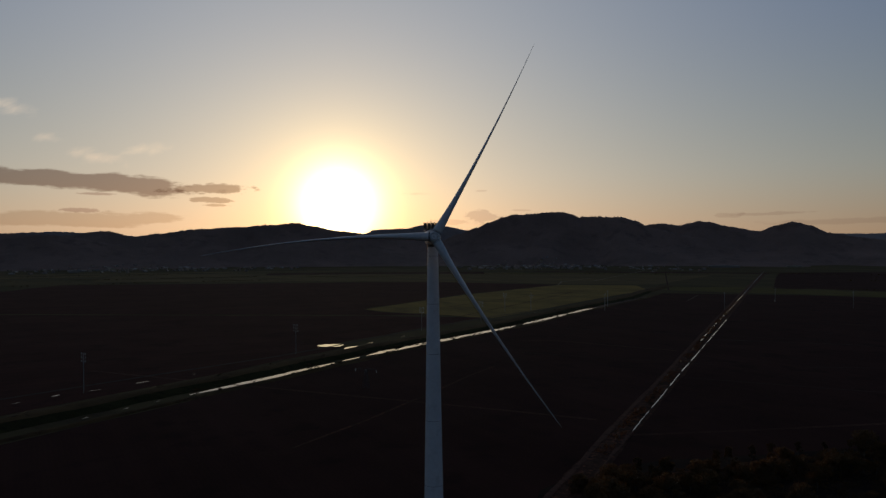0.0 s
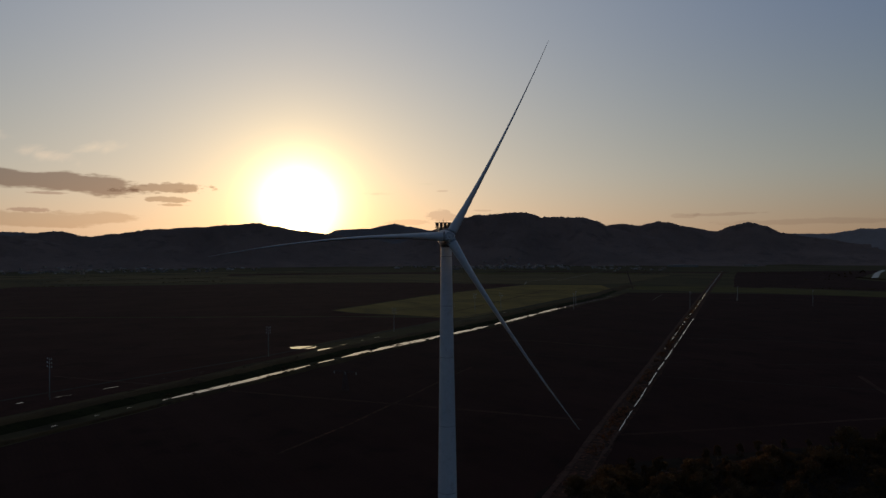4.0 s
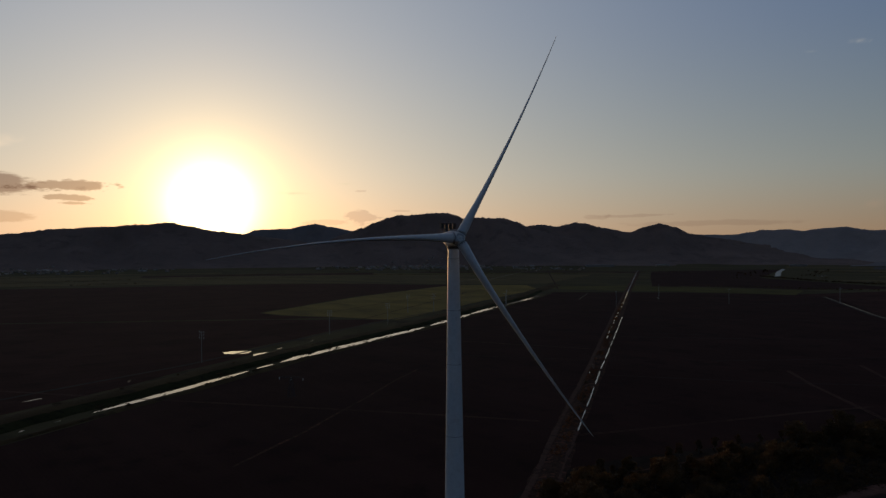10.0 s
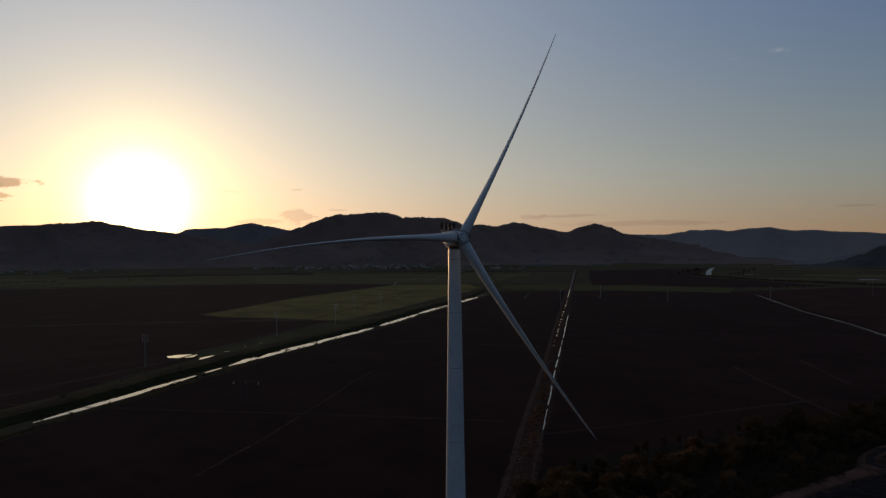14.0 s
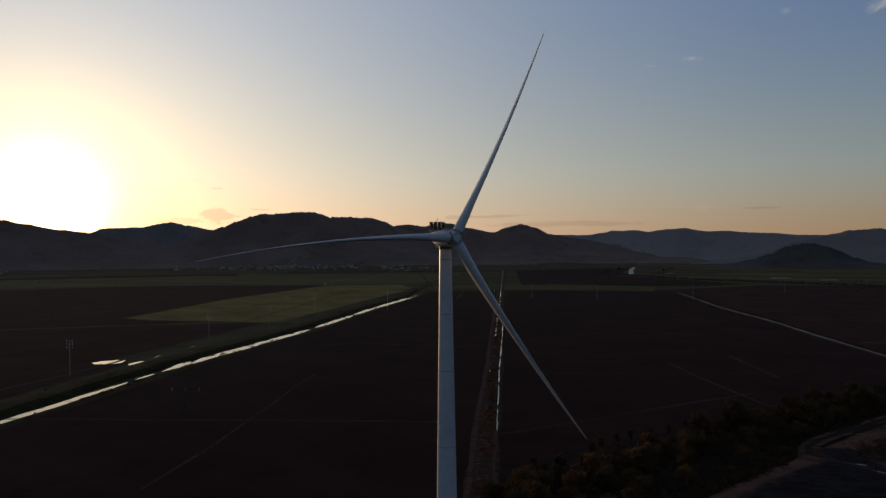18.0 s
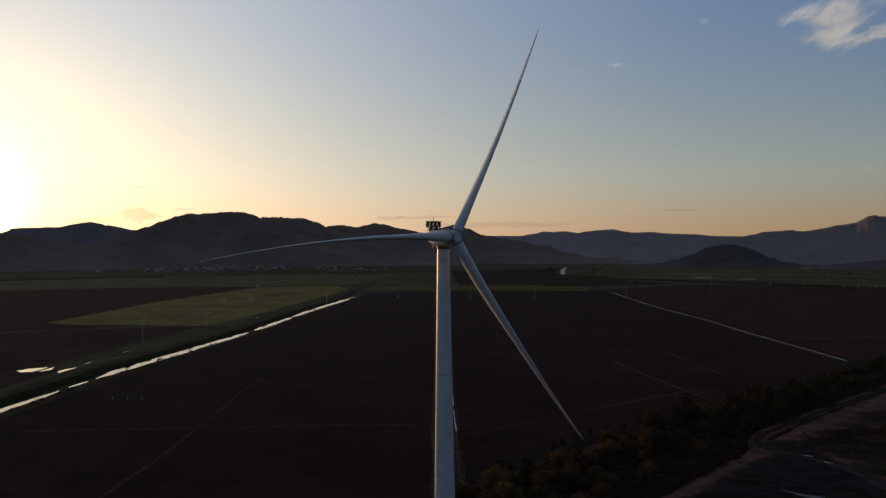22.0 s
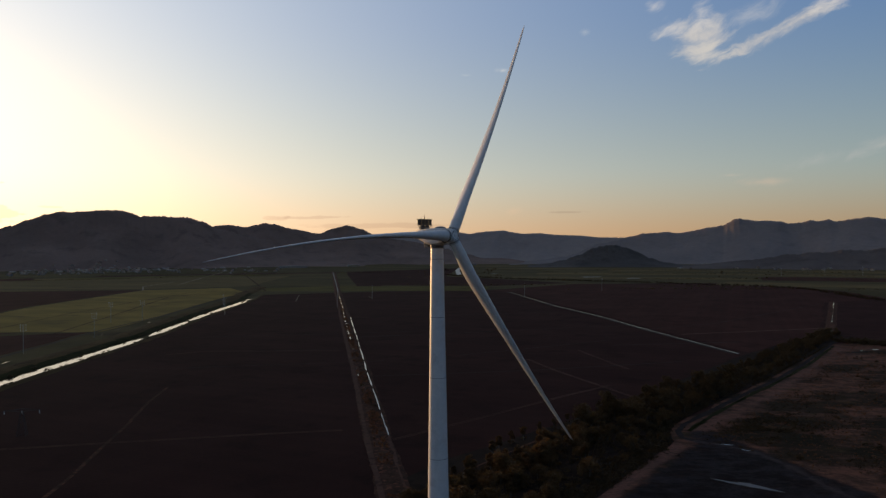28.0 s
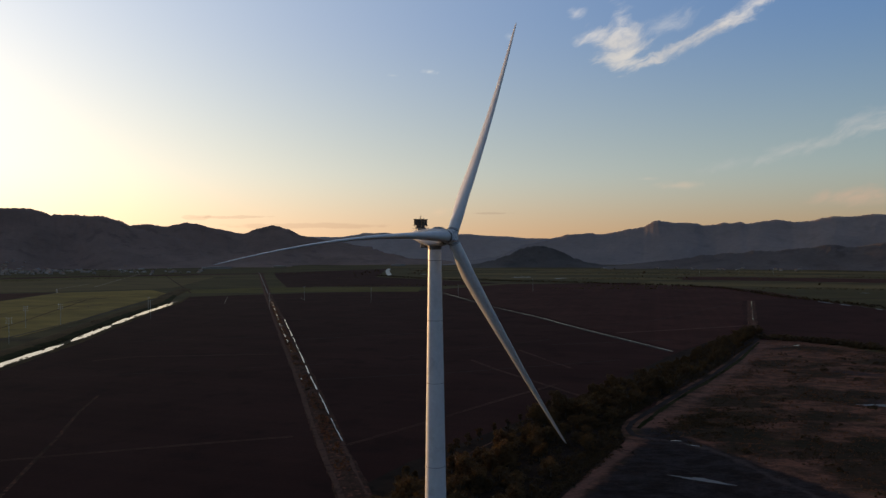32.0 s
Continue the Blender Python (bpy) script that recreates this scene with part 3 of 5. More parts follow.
            verts.append((q.x, q.y, h + inner * rough * noise.noise((q.x * 0.12, q.y * 0.12, seed))))
    for i in range(len(rows) - 1):
        for j in range(k - 1):
            a = i * k + j
            faces.append((a, a + 1, a + k + 1, a + k))
    return new(name, mesh_of(name, verts, faces, mat, smooth))


def sheet(name, corners, z, mat, step=40.0, wander=4.0, seed=0.0):
    """A field: a low slab with slightly uneven edges and sides that go into the ground."""
    pts = []
    for (x0, y0), (x1, y1) in zip(corners, corners[1:] + corners[:1]):
        k = max(1, int(math.hypot(x1 - x0, y1 - y0) / step))
        for i in range(k):
            x, y = x0 + (x1 - x0) * i / k, y0 + (y1 - y0) * i / k
            pts.append((x + wander * noise.noise((x * 0.02, y * 0.02, seed)), y + wander * noise.noise((x * 0.02, y * 0.02, seed + 50))))
    bm = bmesh.new()
    top = [bm.verts.new((x, y, z)) for x, y in pts]
    low = [bm.verts.new((x, y, -0.5)) for x, y in pts]
    bm.faces.new(top)
    for i in range(len(pts)):
        j = (i + 1) % len(pts)
        bm.faces.new((top[i], low[i], low[j], top[j]))
    bmesh.ops.triangulate(bm, faces=[f for f in bm.faces if len(f.verts) > 4])
    return new(name, finish(name, bm, mat))


def blob_sheet(name, x, y, rx, ry, turn, z, mat, seed, ragged=0.35, n=40):
    """A pool or patch with a ragged outline."""
    pts = []
    for i in range(n):
        a = 2 * math.pi * i / n
        r = 1 + ragged * (noise.noise((math.cos(a) * 1.6 + seed, math.sin(a) * 1.6, seed)) + 0.5 * noise.noise((math.cos(a) * 5 + seed, math.sin(a) * 5, seed)))
        px, py = rx * r * math.cos(a), ry * r * math.sin(a)
        c, s = math.cos(radians(turn)), math.sin(radians(turn))
        pts.append((x + c * px - s * py, y + s * px + c * py, z))
    verts = [(x, y, z)] + pts + [(px, py, -0.3) for px, py, _ in pts]
    faces = [(0, i + 1, (i + 1) % n + 1) for i in range(n)] + [(i + 1, n + i + 1, n + (i + 1) % n + 1, (i + 1) % n + 1) for i in range(n)]
    return new(name, mesh_of(name, verts, faces, mat))


# ---- ground, fields, water ----
def ground():
    size, k = 9000.0, 60
    verts = [(-size + 2 * size * i / k, -size + 2 * size * j / k, 0.0) for j in range(k + 1) for i in range(k + 1)]
    faces = [(j * (k + 1) + i, j * (k + 1) + i + 1, (j + 1) * (k + 1) + i + 1, (j + 1) * (k + 1) + i) for j in range(k) for i in range(k)]
    tagged(new("ground", mesh_of("ground", verts, faces, M_PLAIN)), "wide flat green and brown river plain", "ground", kind="structure")


ground()

FIELDS = [
    # corners in order, height, material, label
    ([(-650, -500), (-330, -20), (-175, 215), (-95, 335), (-15, 452), (60, 553), (140, 660), (270, 850), (420, 1070), (520, 1215), (645, 1150), (480, 855), (355, 625), (262, 460), (166, 295), (100, 180), (60, 110), (20, 20), (-150, -500)], 0.10, M_SOIL, "dark bare tilled field between two ditches"),
    ([(118, 172), (205, 326), (290, 478), (372, 622), (515, 870), (660, 1130), (905, 1000), (930, 930), (738, 630), (665, 488), (583, 357), (530, 268), (486, 190), (300, 150), (200, 132), (110, 125), (85, 118)], 0.12, M_SOIL, "dark bare tilled field crossed by tracks"),
    ([(948, 925), (760, 628), (682, 484), (600, 355), (548, 268), (510, 196), (690, 212), (1125, 388), (1290, 345), (1430, 470), (1640, 760), (1430, 885), (1285, 1045), (930, 1000)], 0.11, M_SOIL_PALE, "dark brown bare field with furrows"),
    ([(690, 188), (1130, 362), (1250, 320), (1090, 165), (900, -60), (760, -60), (646, 40), (648, 165)], 0.09, M_SOIL, "dark bare field behind the hedge"),
    ([(-900, 640), (-400, 520), (-110, 516), (-80, 514), (-53, 553), (-4, 624), (98, 762), (-40, 800), (-900, 905)], 0.10, M_SOIL_PALE, "dark brown bare field behind the levee"),
    ([(-900, 915), (-50, 812), (34, 806), (-45, 862), (-72, 908), (104, 1216), (376, 1556), (120, 1718), (-44, 1756), (-900, 1700)], 0.10, M_SOIL_PALE, "dark brown bare field beside green crop"),
    ([(-650, -500), (-330, -20), (-175, 215), (-95, 335), (60, 553), (270, 850), (520, 1215), (760, 1130), (930, 1010), (1285, 1048), (1642, 762), (1432, 468), (1250, 320), (1090, 163), (900, 18), (700, 170), (420, 120), (60, 60), (-150, -500)], 0.05, M_SOIL, "dark bare soil of the wide field block"),
    ([(-66, 905), (110, 1208), (379, 1547), (560, 1500), (525, 1318), (432, 1202), (341, 1078), (182, 848), (110, 757), (86, 769), (38, 813), (-40, 868)], 0.14, M_CROP, "yellow-green young crop field"),
    ([(560, 1320), (680, 1215), (775, 1160), (925, 995), (1040, 1110), (870, 1300), (760, 1400), (600, 1440)], 0.13, M_STRIP, "narrow green strip of young crop"),
    ([(1330, 2240), (1120, 1880), (760, 1240), (890, 1330), (1060, 1130), (1300, 1080), (1340, 1640), (1900, 2240)], 0.10, M_SOIL, "dark bare far field"),
    ([(-900, -400), (-480, -60), (-338, 85), (-226, 252), (-184, 312), (-140, 374), (-62, 498), (-110, 524), (-400, 522), (-900, 642)], 0.07, M_SOIL_PALE, "dark brown bare field behind the levee"),
    ([(-900, 1850), (-40, 1790), (380, 1600), (620, 1530), (1000, 2050), (700, 2350), (-300, 2500), (-1000, 2300)], 0.08, M_MEADOW, "far yellow-green crop field"),
]
for i, (corners, z, mat, label) in enumerate(FIELDS):
    tagged(sheet("field", corners, z, mat, seed=i * 3.3), label, "field", kind="structure")

def far_band(a0, a1, d0, d1, z, mat, label, seed):
    """A far field lying across the view between two distances."""
    k = 6
    near = [(-70 + d0 * math.sin(radians(a0 + (a1 - a0) * i / k)), -130 + d0 * math.cos(radians(a0 + (a1 - a0) * i / k))) for i in range(k + 1)]
    away = [(-70 + d1 * math.sin(radians(a0 + (a1 - a0) * i / k)), -130 + d1 * math.cos(radians(a0 + (a1 - a0) * i / k))) for i in range(k, -1, -1)]
    tagged(sheet("field", near + away, z, mat, 60.0, 30.0, seed), label, "field", kind="structure")


for i, (a0, a1, d0, d1, mat) in enumerate(((60, 84, 1780, 1960, M_MEADOW), (44, 62, 2080, 2200, M_MEADOW), (63, 80, 2080, 2300, M_SOIL_PALE), (46, 74, 2380, 2560, M_MEADOW), (52, 84, 2700, 2860, M_MEADOW), (42, 58, 2900, 3050, M_MEADOW),
                                           (60, 82, 3100, 3300, M_MEADOW), (40, 62, 3300, 3500, M_MEADOW), (-34, -12, 2560, 2700, M_MEADOW), (-10, 8, 2480, 2640, M_SOIL_PALE), (10, 24, 2450, 2560, M_STRIP), (12, 30, 2620, 2700, M_SOIL_PALE), (-30, -4, 2780, 2880, M_MEADOW))):
    far_band(a0, a1, d0, d1, 0.16, mat, "far field strip on the plain", 100.0 + i)

CANAL = [(-146, 286), (-102, 348), (-20, 472), (53, 564), (133, 668), (276, 880), (424, 1083)]

LOW_END = [(-420, -125), (-300, 60), (-188, 226)]


def canal():
    for i, (x, y) in enumerate(((-186, 228), (-172, 250), (-160, 268))):
        tagged(blob_sheet("canal_water", x, y, 2.0, 0.3, 56, 0.16, M_WATER, 20.0 + i), "overgrown remnant of canal water", "canal", kind="structure")
    for i, (first, last) in enumerate((((-146, 286), (-64, 406)), ((-58, 415), (-46, 433)), ((-40, 441), (128, 661)), ((139, 676), (222, 800)), ((226, 806), (424, 1083)))):
        line = [first] + [p for p in CANAL if first[1] < p[1] < last[1]] + [last]
        half = 3.3 + 1.0 * min(i, 2)
        ob = ribbon("canal_water", line, [(-half, 0.16), (0, 0.16), (half, 0.16)], M_WATER, 4.0, 1.0, 2.0 + i, taper=0.12)
        tagged(ob, "still canal water reflecting the evening sky", "canal", kind="structure")
    ob = ribbon("canal_water", [(430, 1095), (452, 1125)], [(-5, 0.16), (5, 0.16)], M_WATER, 5.0, 1.5, 4.0, taper=0.3)
    tagged(ob, "narrow end of the canal", "canal", kind="structure")
    ob = ribbon("canal_bank", LOW_END + CANAL + [(510, 1225)], [(6, 0.05), (9, 0.9), (11, 0.9), (14, 0.06)], M_BANK, 6.0, 1.6, 5.0, 0.5)
    tagged(ob, "low grassy canal bank along a bare field", "bank", kind="structure")
    ob = ribbon("levee", LOW_END + CANAL + [(515, 1250), (640, 1450)], [(-6.5, 0.05), (-10, 1.2), (-17, 2.6), (-26, 3.0), (-34, 2.2), (-41, 0.06)], M_BANK, 8.0, 3.0, 6.0, 0.8)
    tagged(ob, "grassy levee with scrub between canal and ditch", "levee", kind="structure")
    ob = ribbon("bank_verge", LOW_END + CANAL + [(515, 1250)], [(-6.3, 0.12), (-10, 1.4), (-15.5, 2.5)], M_VERGE, 8.0, 3.0, 6.0, 0.8)
    tagged(ob, "dark rank grass on the canal side of the levee", "verge", kind="structure")
    # the ditch behind the levee, water showing in stretches
    line = [(-330, 150), (-250, 265), (-181, 346), (-143, 388), (-100, 436), (-58, 495), (-33, 537), (22, 617), (120, 750), (247, 902), (407, 1126), (470, 1215)]
    spots = along(line, 4.0)
    i, n = 6, 0
    while i < len(spots) - 14 and n < 26:
        k = RNG.randint(2, 4)
        pts = [(p.x, p.y) for p, d in spots[i:i + k]]
        tagged(ribbon("ditch_water", pts, [(-0.35, 0.17), (0.35, 0.17)], M_WATER, 2.0, 0.6, n * 1.7, taper=0.4), "short stretch of ditch water", "ditch", kind="structure")
        i += k + RNG.randint(4, 12)
        n += 1
    tagged(ribbon("farm_road", [(x - 16, y + 11) for x, y in line], [(-2.0, 0.20), (2.0, 0.20)], M_DIRT, 12.0, 0.5, 3.0), "dirt farm road behind the levee", "road", kind="structure")
    for args in ((-78, 509, 13.5, 9.5, 8, 3.1), (-56, 493, 12, 5, 50, 5.2), (397, 1121, 8, 4, -40, 8.3), (-232, 290, 2.5, 0.7, 55, 9.9)):
        x, y, rx, ry, turn, seed = args
        tagged(blob_sheet("pond", x, y, rx, ry, turn, 0.19, M_WATER, seed), "shallow pond mirroring the bright sky", "pond", kind="structure")


canal()


def middle_ditch():
    left = [(66, 116), (110, 193), (148, 260), (187, 330), (263, 462), (399, 703), (494, 868), (626, 1103), (1133, 1999), (1298, 2290)]
    right = [(109, 177), (157, 262), (199, 337), (269, 459), (354, 608), (405, 698)]
    mid = [(18, 20), (70, 112), (104, 174), (155, 263), (192, 328), (266, 460), (402, 702), (560, 982), (640, 1125), (1140, 1999), (1300, 2290)]
    tagged(ribbon("reed_strip", mid, [(-10.5, 0.06), (-7, 0.3), (-3, 0.5), (1, 0.5), (3.5, 0.3), (5, 0.06)], M_SCRUB, 2.5, 1.5, 11.0, 0.12), "rough strip of dry reeds between ditches", "verge", kind="structure")
    line = [(p.x - 8.0 * d.y, p.y + 8.0 * d.x) for p, d in along(mid, 30.0)]
    tagged(ribbon("dirt_track", line, [(-1.5, 0.42), (0, 0.5), (1.2, 0.5)], M_RUT, 2.5, 0.7, 12.0, 0.1), "worn brown dirt track along the ditch", "track", kind="structure")
    line = [(110, 178), (88, 141), (72, 112), (48, 68)]
    tagged(ribbon("dirt_track", line, [(-0.9, 0.45), (0, 0.5), (0.9, 0.42)], M_RUT, 2.5, 0.7, 13.0, 0.1), "worn brown dirt track beside dry reeds", "track", kind="structure")
    spots = along(right, 4.0)
    i = 0
    while i < len(spots) - 6:
        k = RNG.randint(6, 20)
        pts = [(p.x + 0.3, p.y) for p, d in spots[i:i + k]]
        if len(pts) > 2:
            half = 0.24 + 0.0004 * pts[0][1]
            tagged(ribbon("ditch_water", pts, [(-half, 0.72), (half, 0.72)], M_WATER, 2.0, 0.55, i * 0.7, taper=0.3), "straight narrow ditch full of water", "ditch", kind="structure")
        i += k + 1
    spots = along(left, 4.0)
    i = 30
    while i < len(spots) - 10:
        k = RNG.randint(1, 3) if i < 100 else RNG.randint(5, 14)
        half = 0.3 if i < 100 else (0.5 if i < 250 else 0.75)
        pts = [(p.x, p.y) for p, d in spots[i:i + k]]
        if len(pts) > 1:
            tagged(ribbon("ditch_water", pts, [(-half, 0.72), (half, 0.72)], M_WATER if i < 300 else M_RUFFLED, 2.0, 0.7, i * 0.9, taper=0.5), "broken stretch of ditch water in reeds", "ditch", kind="structure")
        i += k + (RNG.randint(3, 9) if i < 100 else RNG.randint(1, 3))


middle_ditch()

TRACKS = [
    ([(939, 937), (746, 633), (671, 490), (590, 360), (538, 270), (497, 200)], 0.8, M_PALE, "pale irrigation channel across bare fields"),
    ([(939, 937), (746, 633), (671, 490), (590, 360), (538, 270), (497, 200)], 0.27, M_CHANNEL, "shallow water in the irrigation channel"),
    ([(936, 940), (743, 636), (668, 493), (587, 363), (535, 273), (494, 203)], 2.2, M_DIRT, "dirt track beside the irrigation channel"),
    ([(-250, 382), (-86, 298), (-2, 256), (47, 231), (98, 203)], 0.45, M_RUT, "thin field track"),
    ([(110, 528), (145, 525), (186, 491), (241, 446)], 0.5, M_RUT, "thin field track"),
    ([(106, 171), (162, 175), (253, 184), (300, 186)], 0.45, M_RUT, "thin field track"),
    ([(336, 300), (315, 253), (296, 200), (277, 146)], 0.45, M_RUT, "thin field track"),
    ([(408, 306), (376, 247), (360, 216)], 0.45, M_RUT, "thin field track"),
    ([(-60, 160), (-28, 211), (-5, 253), (14, 287), (40, 338), (65, 379)], 0.9, M_SCRUB, "dry scrubby field boundary"),
    ([(674, 848), (762, 832), (854, 800)], 0.9, M_DIRT, "thin field track"),
    ([(580, 308), (656, 273), (748, 233)], 2.2, M_RUT, "thin field track"),
    ([(292, 851), (250, 842)], 0.8, M_DIRT, "thin field track"),
    ([(476, 853), (450, 862)], 0.8, M_DIRT, "thin field track"),
    ([(195, 320), (293, 264), (422, 209)], 0.6, M_DIRT, "thin field track"),
    ([(300, 520), (420, 470), (560, 420), (610, 395)], 0.5, M_DIRT, "thin field track"),
    ([(-110, 806), (-38, 804), (95, 716)], 0.8, M_DIRT, "thin field track"),
    ([(379, 1554), (420, 1700), (560, 1900)], 1.5, M_PALE, "pale farm road"),
    ([(60, 765), (82, 802), (187, 986), (349, 1278), (487, 1389)], 1.1, M_SOIL, "dark ditch line through the crop"),
    ([(20, 870), (126, 1026), (257, 1190), (446, 1406), (545, 1381)], 1.1, M_SOIL, "dark ditch line through the crop"),
    ([(367, 1302), (470, 1310), (579, 1316)], 1.4, M_SOIL, "dark ditch line through the crop"),
    ([(140, 905), (250, 1065), (400, 1230), (510, 1330)], 0.6, M_BANK, "rough grass line through the crop"),
    ([(517, 1736), (803, 2269), (1045, 2729)], 1.6, M_PALE, "pale far farm road"),
    ([(572, 1324), (707, 1684), (987, 2430)], 1.6, M_SOIL, "dark field boundary ditch"),
    ([(307, 355), (400, 340), (486, 330)], 0.5, M_DIRT, "thin field track"),
    ([(291, 529), (355, 497), (423, 470)], 0.6, M_DIRT, "thin field track"),
    ([(192, 488), (247, 457)], 0.5, M_DIRT, "thin field track"),
    ([(566, 1155), (481, 1006)], 0.5, M_PALE, "thin field track"),
    ([(647, 1025), (619, 972)], 0.5, M_PALE, "thin field track"),
    ([(-400, 1820), (60, 1760), (390, 1600), (640, 1500)], 1.5, M_SOIL, "dark field boundary ditch"),
    ([(-700, 2100), (-100, 2080), (420, 1900), (820, 1760)], 1.5, M_SOIL, "dark field boundary ditch"),
    ([(160, 640), (300, 560), (420, 500)], 0.5, M_DIRT, "thin field track"),
    ([(60, 470), (150, 420), (240, 372)], 0.4, M_DIRT, "thin field track"),
    ([(360, 720), (520, 640), (700, 560)], 0.6, M_DIRT, "thin field track"),
    ([(700, 860), (900, 690), (1180, 560)], 0.7, M_DIRT, "thin field track"),
    ([(458, 305), (514, 270), (568, 238)], 0.7, M_DIRT, "thin field track"),
    ([(1100, 380), (700, 340), (590, 362)], 0.5, M_DIRT, "thin field track"),
]
for i, (pts, half, mat, label) in enumerate(TRACKS):
    if mat == M_RUT and half < 1.0:
        # a pair of wheel ruts
        for s in (-0.9, 0.9):
            line = [(p.x + d.y * s, p.y - d.x * s) for p, d in along(pts, 25.0)]
            tagged(ribbon("field_track", line, [(-0.85 * half, 0.22), (0.85 * half, 0.22)], mat, 4.0, 0.35, 20.0 + i), "wheel rut of a thin field track", "track", kind="structure")
    elif mat == M_CHANNEL:
        tagged(ribbon("channel_water", pts, [(-half, 0.27), (half, 0.27)], mat, 3.0, 0.5, 20.0 + i), label, "channel", kind="structure")
    else:
        tagged(ribbon("field_track", pts, [(-half, 0.22), (half, 0.22)], mat, 6.0, 0.35, 20.0 + i), label, "track", kind="structure")


def right_side():
    waste = [(60, 46), (122, 62), (160, 72), (206, 84), (240, 102), (288, 109), (420, 132), (560, 162), (620, 172), (640, 165), (642, 135), (632, 95), (615, 60), (560, -60), (500, -300), (500, -500), (30, -500), (60, -150)]
    tagged(sheet("waste_ground", waste, 0.12, M_WASTE, 6.0, 7.0, 77.0), "rough brown waste ground with dry grass", "ground", kind="structure")
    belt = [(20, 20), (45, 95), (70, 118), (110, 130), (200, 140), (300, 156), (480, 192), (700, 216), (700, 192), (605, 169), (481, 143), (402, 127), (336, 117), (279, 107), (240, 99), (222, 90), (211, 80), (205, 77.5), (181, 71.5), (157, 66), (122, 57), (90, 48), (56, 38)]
    tagged(sheet("belt_floor", belt, 0.2, M_LITTER, 3.0, 1.6, 91.0), "undergrowth floor of the tree belt, darkened for tree shade", "ground", kind="structure")
    tagged(ribbon("dirt_track", [(84, 104), (106, 112), (142, 120), (165, 125), (254, 147), (286, 151)], [(-0.6, 0.3), (0.6, 0.3)], M_RUT, 3.0, 0.8, 49.0), "pale track glimpsed between the trees of the belt", "track", kind="structure")
    road = [(640, 178), (579, 162.5), (481, 138.5), (402, 122.5), (336, 112), (279, 102), (244, 95.5), (229, 90), (220, 82), (219, 75)]
    tagged(ribbon("dirt_road", road, [(-1.8, 0.2), (-1.0, 0.26), (0, 0.22), (1.0, 0.26), (1.8, 0.2)], M_ROAD, 3.0, 0.8, 71.0, 0.05), "grey earth road along the tree belt", "road", kind="structure")
    for i, (line, half) in enumerate((([(194, 73.5), (193, 70.5), (194.5, 67.5), (191, 65.5), (190, 63)], 0.45), ([(155, 68), (155.8, 66.6), (157.5, 65)], 0.4))):
        tagged(ribbon("gully", line, [(-half, 0.2), (0, 0.23), (half, 0.2)], M_LITTER, 1.0, 0.9, 81.0 + i, taper=0.4), "small dark gully washed into sandy ground", "gully", kind="structure")
    verge = [(233, 86), (246, 90), (280, 98), (336, 108.5), (402, 119), (481, 135), (560, 154), (610, 166)]
    tagged(ribbon("grass_verge", verge, [(-1.5, 0.06), (-0.5, 0.4), (0.5, 0.4), (1.5, 0.06)], M_VERGE, 3.0, 2.2, 43.0, 0.2), "grassy verge under the hedge", "verge", kind="structure")
    tagged(ribbon("dirt_track", [(628, 167), (630, 143), (623, 115), (610, 88), (593, 54), (575, 10)], [(-1.6, 0.24), (1.6, 0.24)], M_RUT, 4.0, 1.5, 47.0), "pale dirt track along the far edge of waste ground", "track", kind="structure")
    for x, y, rx, ry, turn, seed in ((178.4, 26.5, 11, 1.5, -74, 1.3), (598, 137.5, 4, 0.8, -10, 2.2), (613, 132.5, 4.5, 0.9, -20, 3.4), (379, 12, 7, 2.2, -50, 4.4), (390, 5, 4, 1.4, -30, 4.9), (224.8, 61.4, 2.8, 0.5, -54, 6.1), (222.9, 52, 3.0, 0.4, -78, 6.6),
                                     (1588, 1672, 14, 8, 0, 7.7), (1620, 1275, 34, 14, -30, 12.0), (1640, 1129, 26, 12, -30, 13.0), (1490, 290, 11, 4, -30, 14.0)):
        tagged(blob_sheet("puddle", x, y, rx, ry, turn, 0.2, M_RUFFLED if x > 1000 else (M_WATER if 590 < x < 640 or 220 < x < 230 else M_PUDDLE), seed, 0.9), "shallow puddle on open ground", "puddle", kind="structure")
    for i, (a, b, w) in enumerate((((1276, 352), (1262, 338), 2.4), ((1200, 290), (1172, 258), 3.2), ((1162, 246), (1140, 224), 2.6), ((1126, 205), (1118, 195), 2.0), ((1106, 182), (1092, 168), 2.0))):
        tagged(ribbon("creek_water", [a, b], [(-w, 0.2), (0, 0.2), (w, 0.2)], M_RUFFLED, 4.0, 2.5, 50.0 + i, taper=0.3), "winding creek water between bushes", "creek", kind="structure")
    tagged(ribbon("river_water", [(1432, 1688), (1497, 1758), (1600, 1885), (1720, 2030), (1810, 2130), (1945, 2282)], [(-8, 0.2), (0, 0.2), (8, 0.2)], M_RUFFLED, 12.0, 3.0, 60.0, taper=0.3), "bend of a river shining between trees", "river", kind="structure")
    strip = [(664, 192), (778, 237), (926, 295), (1140, 379)]
    tagged(ribbon("reed_strip", strip, [(-6, 0.06), (-3.6, 0.5), (0, 0.5), (3.6, 0.5), (6, 0.06)], M_SCRUB, 3.0, 1.6, 61.0, 0.3), "strip of dry reeds along a ditch", "verge", kind="structure")
    for i, (s, e) in enumerate(((0.04, 0.06), (0.12, 0.15), (0.18, 0.2), (0.27, 0.29), (0.33, 0.36), (0.41, 0.44), (0.47, 0.51), (0.56, 0.58), (0.72, 0.8), (0.83, 0.97))):
        pts = [(664 + 476 * s, 191 + 187 * s), (664 + 476 * e, 191 + 187 * e)]
